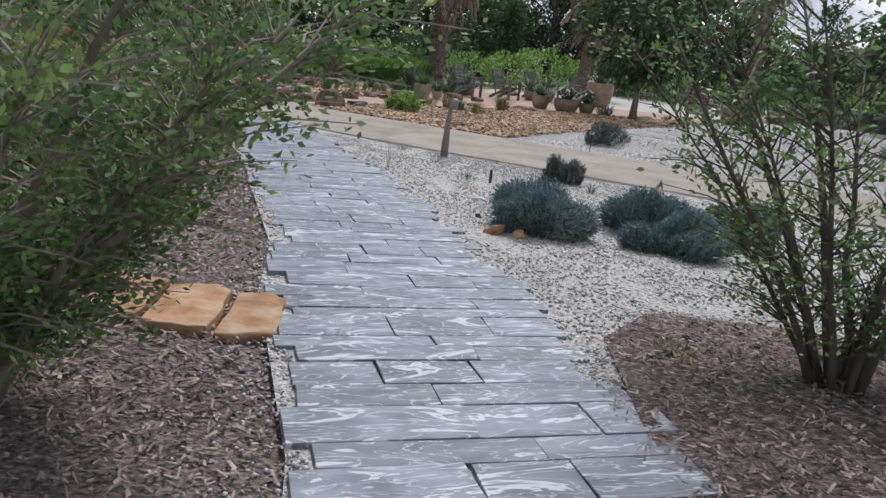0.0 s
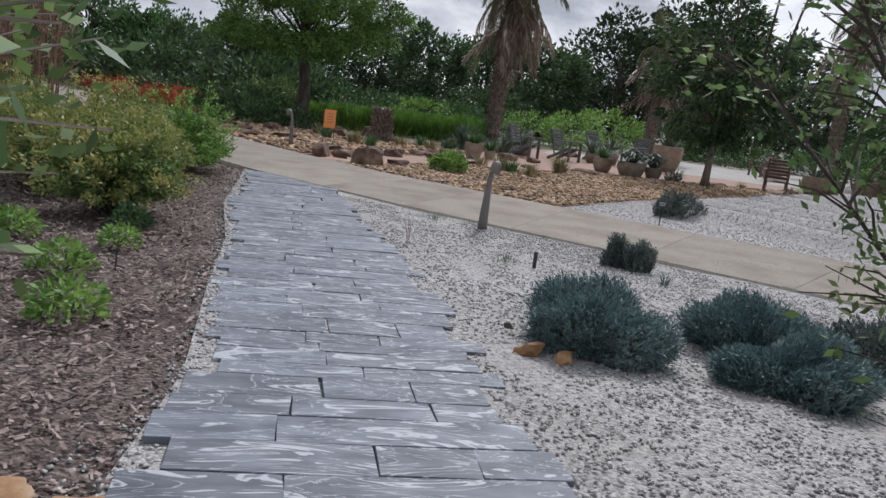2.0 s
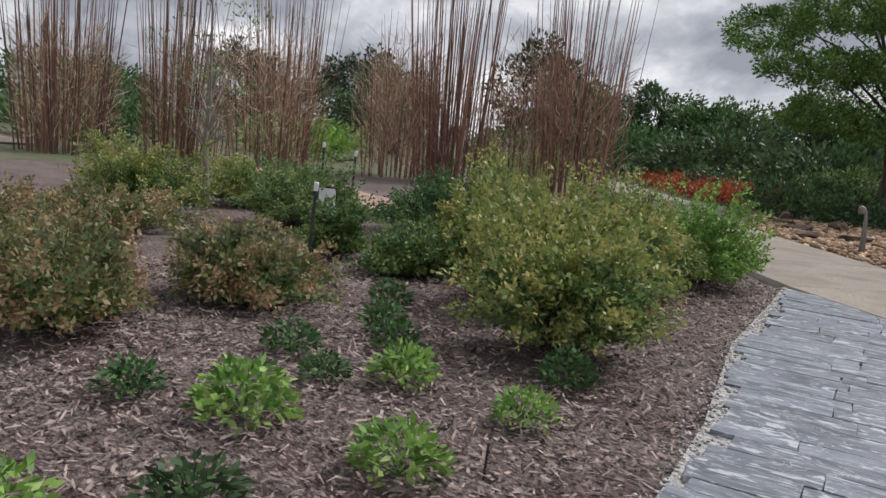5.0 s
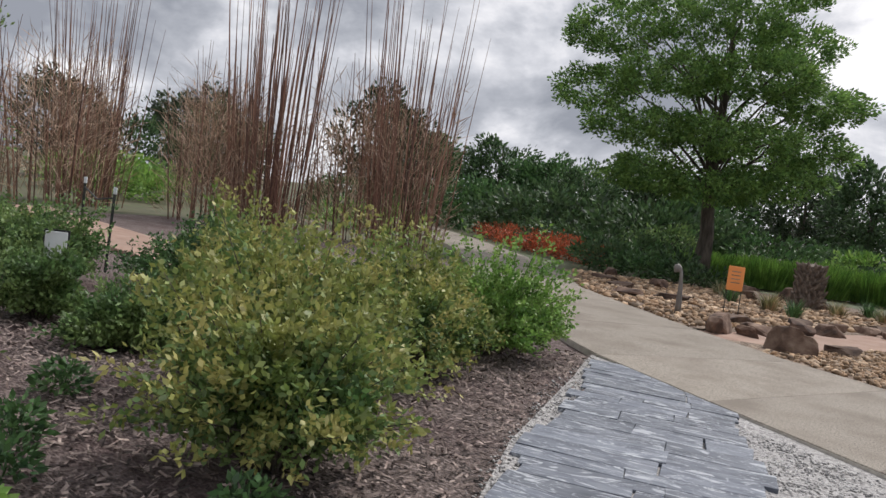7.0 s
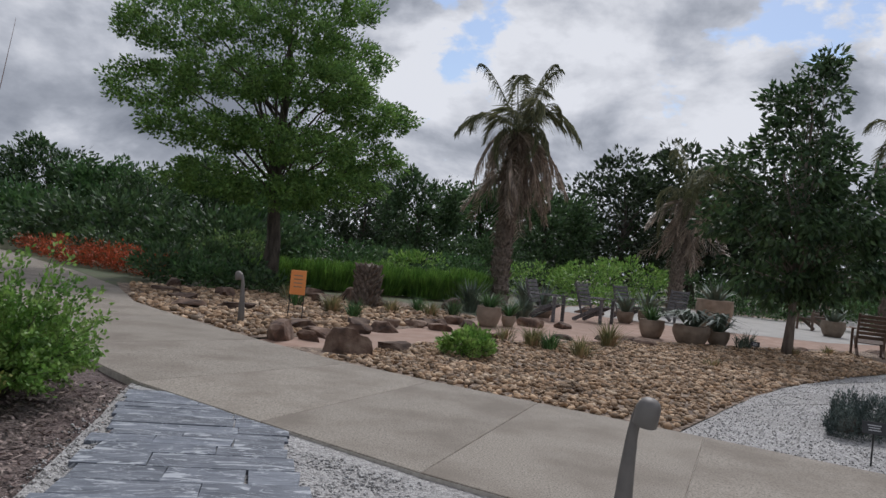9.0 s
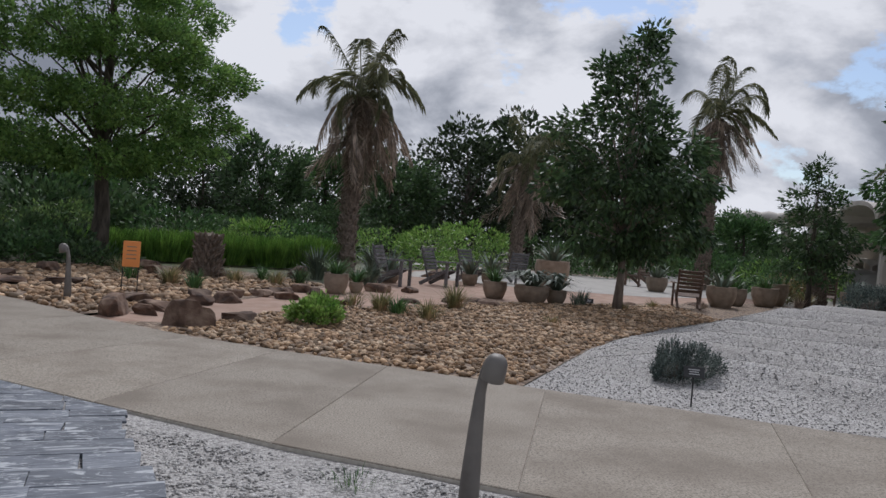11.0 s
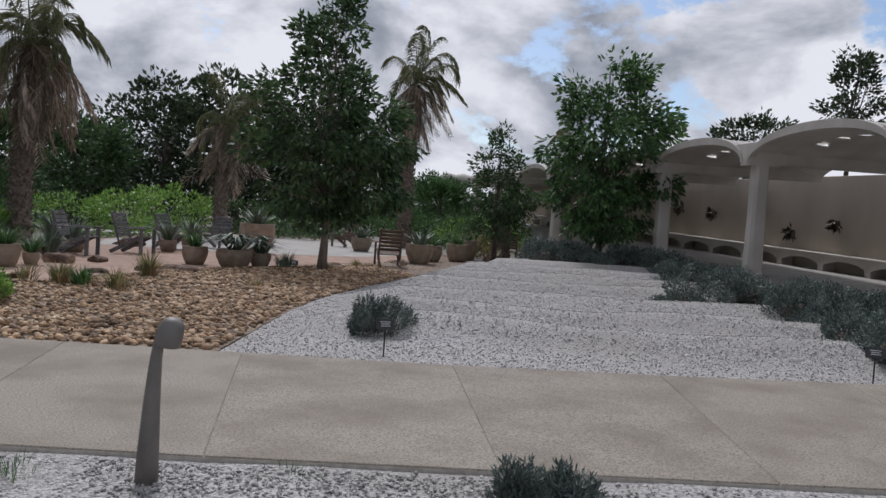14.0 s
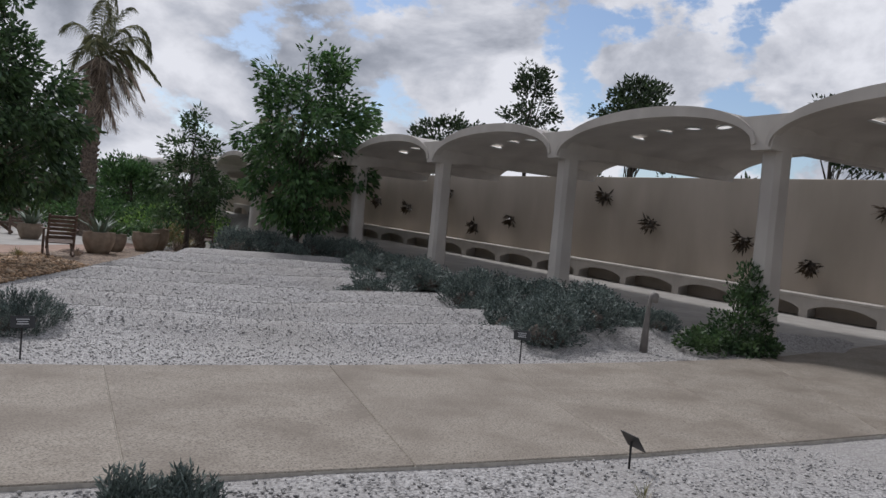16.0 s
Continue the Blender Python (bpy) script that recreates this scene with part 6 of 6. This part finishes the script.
tf = "tufts in the cobbles"
for i, (x, y, n, ln, mat) in enumerate([(-0.3, 21.5, 140, .42, LEAF_OLIVE), (0.0, 21.2, 110, .36, LEAF_MID), (0.5, 20.6, 110, .38, LEAF_OLIVE), (1.25, 22.9, 170, .55, LEAF_OLIVE), (5.0, 26.5, 80, .45, LEAF_AGAVE), (4.7, 26.0, 60, .4, LEAF_AGAVE), (-0.8, 21.9, 70, .35, LEAF_OLIVE),
                                        (-4.6, 24.0, 150, .45, LEAF_OLIVE), (-4.0, 23.4, 110, .42, LEAF_MID), (-3.5, 25.4, 120, .4, LEAF_OLIVE), (-2.6, 25.6, 110, .4, LEAF_OLIVE), (-2.1, 26.2, 110, .5, LEAF_DARK), (-5.6, 24.6, 110, .4, LEAF_MID), (-3.0, 26.6, 120, .45, LEAF_MID),
                                        (-6.2, 26.0, 120, .4, LEAF_OLIVE), (2.9, 21.5, 40, .2, LEAF_OLIVE), (5.9, 26.0, 60, .2, LEAF_OLIVE), (7.2, 27.3, 60, .25, LEAF_OLIVE), (9.0, 28.2, 60, .25, LEAF_DEAD), (14.2, 31.6, 130, .6, LEAF_OLIVE), (13.4, 30.6, 110, .5, LEAF_DEAD), (-0.4, 27.6, 130, .7, LEAF_AGAVE), (-1.8, 28.5, 130, .9, LEAF_AGAVE), (-0.2, 33.2, 150, 1.0, LEAF_AGAVE)]):
    tuft("grass_tuft", "olive spiky tuft among the cobbles", (x, y, 0), 430 + i, n, ln, 0.018 if ln < 0.6 else 0.05, mat, tf, 0.45, radius=0.16)
shrub("low_bush", "low bright green bush in the cobbles", (-1.35, 19.0, 0), 460, [(0, 0, 0.2, 0.42, 0.38, 0.20, 70)], 0.07, 40, 0.11, LEAF_LIME, tf, stems=16, up=0.8)


def stump(loc, seed, h):
    """A sawn palm foot clad in ragged old leaf bases."""
    rng = np.random.default_rng(seed)
    t = thing("palm_stump", loc, "rough brown palm stump among stones", "stump", "palm stumps")
    n = int(h / 0.12)
    part("trunk", Geo().tube([(0.02 * math.sin(i), 0.02 * math.cos(i), h * i / n - (0.06 if i == 0 else 0)) for i in range(n + 1)], [0.29 + float(rng.normal(0, 0.015)) - 0.07 * i / n for i in range(n + 1)], 14).mesh("trunk", PALMBARK), t)
    g = Geo()
    for i in range(110):
        f = i / 110
        a = i * 2.4
        r = 0.30 - 0.07 * f
        c, d = Vector((math.cos(a), math.sin(a), 0)), Vector((-math.sin(a), math.cos(a), 0))
        b = c * (r - 0.03) + Vector((0, 0, h * f * 0.97))
        tip = b + c * float(rng.uniform(0.07, 0.17)) + Vector((0, 0, float(rng.uniform(0.08, 0.2))))
        g.tube([b, b.lerp(tip, 0.55) + c * 0.02, tip], [0.055, 0.04, 0.018], 4)
    part("bark_cladding", g.mesh("bark_cladding", PALMBARK), t, "ragged brown leaf bases")
    return t


stump((-4.3, 26.3, 0), 1, 1.05)
stump((15.6, 33.2, 0), 2, 1.3)

# far covered walk: three arched bays seen end on
far_walk = thing("far_shelter", (0, 0, 0), "far row of arched pale concrete shelters", "shelter")
for i in range(3):
    e = pose(32.2 + 1.15 * i, 69.2 - 0.6 * i, 0, 0, 0, -20) @ Matrix.Diagonal((0.7, 0.7, 1.24, 1))
    part("pillar", Geo().tube([(0, 0, -0.1), (0, 0, 3.6)], [0.4, 0.35], 8).mesh("pillar", SHELLC), far_walk, m=e)
    cap = Geo()
    cap.lathe([(0.35, 3.3), (0.8, 3.75), (1.5, 4.05), (1.5, 4.2), (0.9, 4.5), (0.05, 4.6)], 16)
    part("canopy", cap.mesh("canopy", SHELLC, smooth=True), far_walk, m=e)
solo("far_path", Geo().prism([(0.5, 44.2), (8, 42.8), (8.4, 45.4), (0.5, 47)], -0.06, -0.03).mesh("far_path", PLAZA), "pale concrete path far behind the palms", "path", kind="structure")
solo("far_path_west", Geo().prism([(-45, 6), (-27, 9.5), (-27, 12.5), (-45, 12)], -0.06, -0.02).mesh("far_path_west", CONCRETE), "pale concrete path beyond the bamboo", "path", kind="structure")
solo("bed_path", Geo().prism([(-20, 14.5), (-9.5, 13.2), (-9.2, 14.6), (-20, 16.5)], -0.06, 0.02).mesh("bed_path", TERRACE), "tan side path among the shrubs", "path", kind="structure")


# ---- loose ground cover ----
def ground_z(x, y, base=0.0):
    return np.array([base + lumps(a, b) for a, b in zip(x, y)])


rng = np.random.default_rng(77)
px, py = scatter(rng, [(-1.5, 2.0), (-0.5, 2.0), (1.1, 3.2), (1.2, 4.6), (3.6, 5.0), (3.6, 8.8), (2.0, 10.9), (-2.3, 12.9), (-4.2, 14.2), (-3.9, 12.6), (-2.55, 8.9), (-1.4, 5.6)], 640)
xl = np.array([x_at(SLATE_L, b) for b in py])
xr = np.array([x_at(SLATE_R, b) for b in py])
ok = ((px < xl + 0.04) & (px > xl - 0.12 - np.abs(rng.normal(0, 0.24, len(px))))) | (px > xr - 0.10)
px, py, xl = px[ok], py[ok], xl[ok]
v, f = stones(rng, px, py, ground_z(px, py, 0.0) - np.where(px < xl - 0.12, 0.03, 0.0), 0.026, OCTA_V, OCTA_F, 0.65)
solo("gravel", tri_mesh("gravel", v, f, PEBBLE), "loose pale crushed stone beside the slates", "gravel", kind="stuff")
px, py = scatter(rng, [(-3.4, 13.3), (0.2, 11.7), (3.25, 10.3), (6.3, 9.0), (6.3, 8.0), (3.0, 9.0), (-2.2, 11.9)], 420)
v, f = stones(rng, px, py, ground_z(px, py, 0.0), 0.024, OCTA_V, OCTA_F, 0.65)
solo("gravel_edge", tri_mesh("gravel_edge", v, f, PEBBLE), "loose pale crushed stone along the path", "gravel", kind="stuff")
px, py = scatter(rng, [(0.9, 14.95), (3.0, 14.0), (6.85, 12.4), (11.4, 10.95), (12.8, 11.0), (12.3, 13.4), (12.0, 18.5), (12.5, 25.0), (8.5, 25.0), (5.4, 22.1), (2.7, 18.4)], 330)
pz = np.array([ridge_height(a, b) for a, b in zip(px, py)])
v, f = stones(rng, px, py, pz, 0.023, OCTA_V, OCTA_F, 0.6)
solo("gravel_ridges", tri_mesh("gravel_ridges", v, f, PEBBLE), "loose white stones on the raked ridges", "gravel", kind="stuff")


def chips(rng, poly, per_m2, size):
    x, y = scatter(rng, poly, per_m2)
    n = len(x)
    x, y = x + rng.normal(0, 0.11, n), y + rng.normal(0, 0.11, n)
    z = ground_z(x, y, -0.018) + rng.uniform(0, 0.02, n)
    w = rng.uniform(0, 2 * np.pi, n)
    d = unit(np.stack([np.cos(w), np.sin(w), rng.normal(0, 0.3, n)], 1))
    s = unit(np.stack([-np.sin(w), np.cos(w), rng.normal(0, 0.45, n)], 1))
    ln, wd = size * rng.uniform(0.4, 1.5, (n, 1)), size * 0.27 * rng.uniform(0.5, 1.4, (n, 1))
    c = np.stack([x, y, z + 0.004], 1)
    return np.stack([c - d * ln / 2 - s * wd / 2, c + d * ln / 2 - s * wd * 0.35, c + d * ln * 0.45 + s * wd / 2, c - d * ln * 0.42 + s * wd * 0.45], 1)


solo("bark_chips", quad_mesh("bark_chips", np.concatenate([chips(rng, [(-5.6, 3.0), (-0.7, 3.0), (-1.3, 5.2), (-1.75, 7.0), (-2.6, 9.2), (-3.5, 11.6), (-4.2, 14.2), (-6.5, 14.5), (-8.5, 10), (-7, 6)], 620, 0.055),
                                                   chips(rng, [(-3.0, 1.0), (-0.35, 1.0), (-0.6, 3.0), (-3.0, 3.0)], 900, 0.045)]), CHIP), "loose shredded bark chips and dry leaves", "bark chips", kind="stuff")
solo("bark_chips_start", quad_mesh("bark_chips_start", chips(rng, [(1.12, 1.8), (3.6, 1.8), (3.6, 4.2), (2.3, 4.9), (1.3, 4.8), (1.0, 4.0)], 900, 0.045) + np.array([0, 0, 0.044]), CHIP), "loose reddish bark chips under the shrub", "bark chips", kind="stuff")

# river cobbles: the nearest are pieces of the bed, the rest one heap
rng = np.random.default_rng(78)
COB = [(-3.2, 17.35), (-1.6, 16.4), (0.9, 15.15), (2.65, 18.4), (4.0, 20.3), (5.4, 22.0), (7.8, 24.6), (8.2, 28.6), (5.2, 26.6), (2.6, 25.2), (0.5, 22.9), (-0.9, 21.6), (-2.1, 20.1)]
cx, cy = scatter(rng, COB, 190)
near = cy - (15.15 - 0.5 * (cx - 0.9)) < 1.15
pick = np.flatnonzero(near)[:300]
rest = np.setdiff1d(np.arange(len(cx)), pick)
v, f = stones(rng, cx[rest], cy[rest], ground_z(cx[rest], cy[rest], 0.006), 0.080, ICO_V, ICO_F, 0.6, 0.12)
heap = bpy.data.objects["cobble_bed"]
part("cobble_fill", tri_mesh("cobble_fill", v, f, COBBLE, True), heap, kind="stuff")
kinds = []
for i in range(6):
    v, f = stones(rng, np.zeros(1), np.zeros(1), np.zeros(1), 0.084, ICO_V, ICO_F, 0.6, 0.12)
    kinds.append(tri_mesh("cobble", v, f, COBBLE_ONE, True))
for j in pick:
    part("cobble", kinds[int(rng.integers(6))], heap, m=pose(float(cx[j]), float(cy[j]), 0.01 + lumps(float(cx[j]), float(cy[j])), 0, 0, float(rng.uniform(0, 360))))
cx, cy = scatter(rng, [(-4.6, 18.6), (-3.9, 19.8), (-2.7, 22.7), (-1.9, 24.9), (-1.6, 26.6), (-4, 28), (-7, 28), (-10.0, 25.6), (-8.0, 21.7), (-6.4, 20.1)], 60)
v, f = stones(rng, cx, cy, ground_z(cx, cy, 0.006), 0.13, ICO_V, ICO_F, 0.6, 0.12)
part("cobble_fill", tri_mesh("cobble_fill", v, f, COBBLE, True), bpy.data.objects["cobble_bed_far"], kind="stuff")

# ---- slate walk, piece by piece ----
rng = np.random.default_rng(79)
slates = thing("slate_walk", label="walk of grey slate slabs streaked with white", category="slate walk", kind="structure")
EX, EN = Vector((0.958, 0.287)), Vector((-0.287, 0.958))
turn = math.degrees(math.atan2(EX.y, EX.x))
c = -1.4
while c < 14.4:
    depth = float(rng.choice([0.15, 0.19, 0.22, 0.27, 0.30], p=[0.2, 0.25, 0.25, 0.2, 0.1]))
    lo = hi = None
    for k in range(-160, 460):
        w = k * 0.01 - 1.0
        p = EN * (c + depth / 2) + EX * w
        isin = x_at(SLATE_L, p.y) <= p.x <= x_at(SLATE_R, p.y)
        if isin:
            lo = w if lo is None else lo
            hi = w
    if lo is None:
        c += depth
        continue
    lo += float(rng.uniform(-0.10, 0.07))
    hi += float(rng.uniform(-0.08, 0.14))
    w = lo
    while w < hi - 0.05:
        ln = float(rng.uniform(0.42, 0.95))
        if hi - (w + ln) < 0.3:
            ln = hi - w
        a, b = ln / 2 - 0.0028, depth / 2 - 0.0028
        sk = [float(s) for s in rng.normal(0, 0.006, 8)]
        poly = [(-a + sk[0], -b + sk[1] * 0.4), (a + sk[2], -b + sk[3] * 0.4), (a + sk[4], b + sk[5] * 0.4), (-a + sk[6], b + sk[7] * 0.4)]
        ctr = EN * (c + depth / 2) + EX * (w + ln / 2)
        g = Geo().prism(poly, -0.03, 0.022)
        part("slate", g.mesh("slate", SLATE, bevel=0.0025), slates, m=pose(ctr.x, ctr.y, float(rng.normal(0, 0.002)), float(rng.normal(0, 0.35)), float(rng.normal(0, 0.25)), turn + float(rng.normal(0, 0.25))))
        w += ln
    c += depth
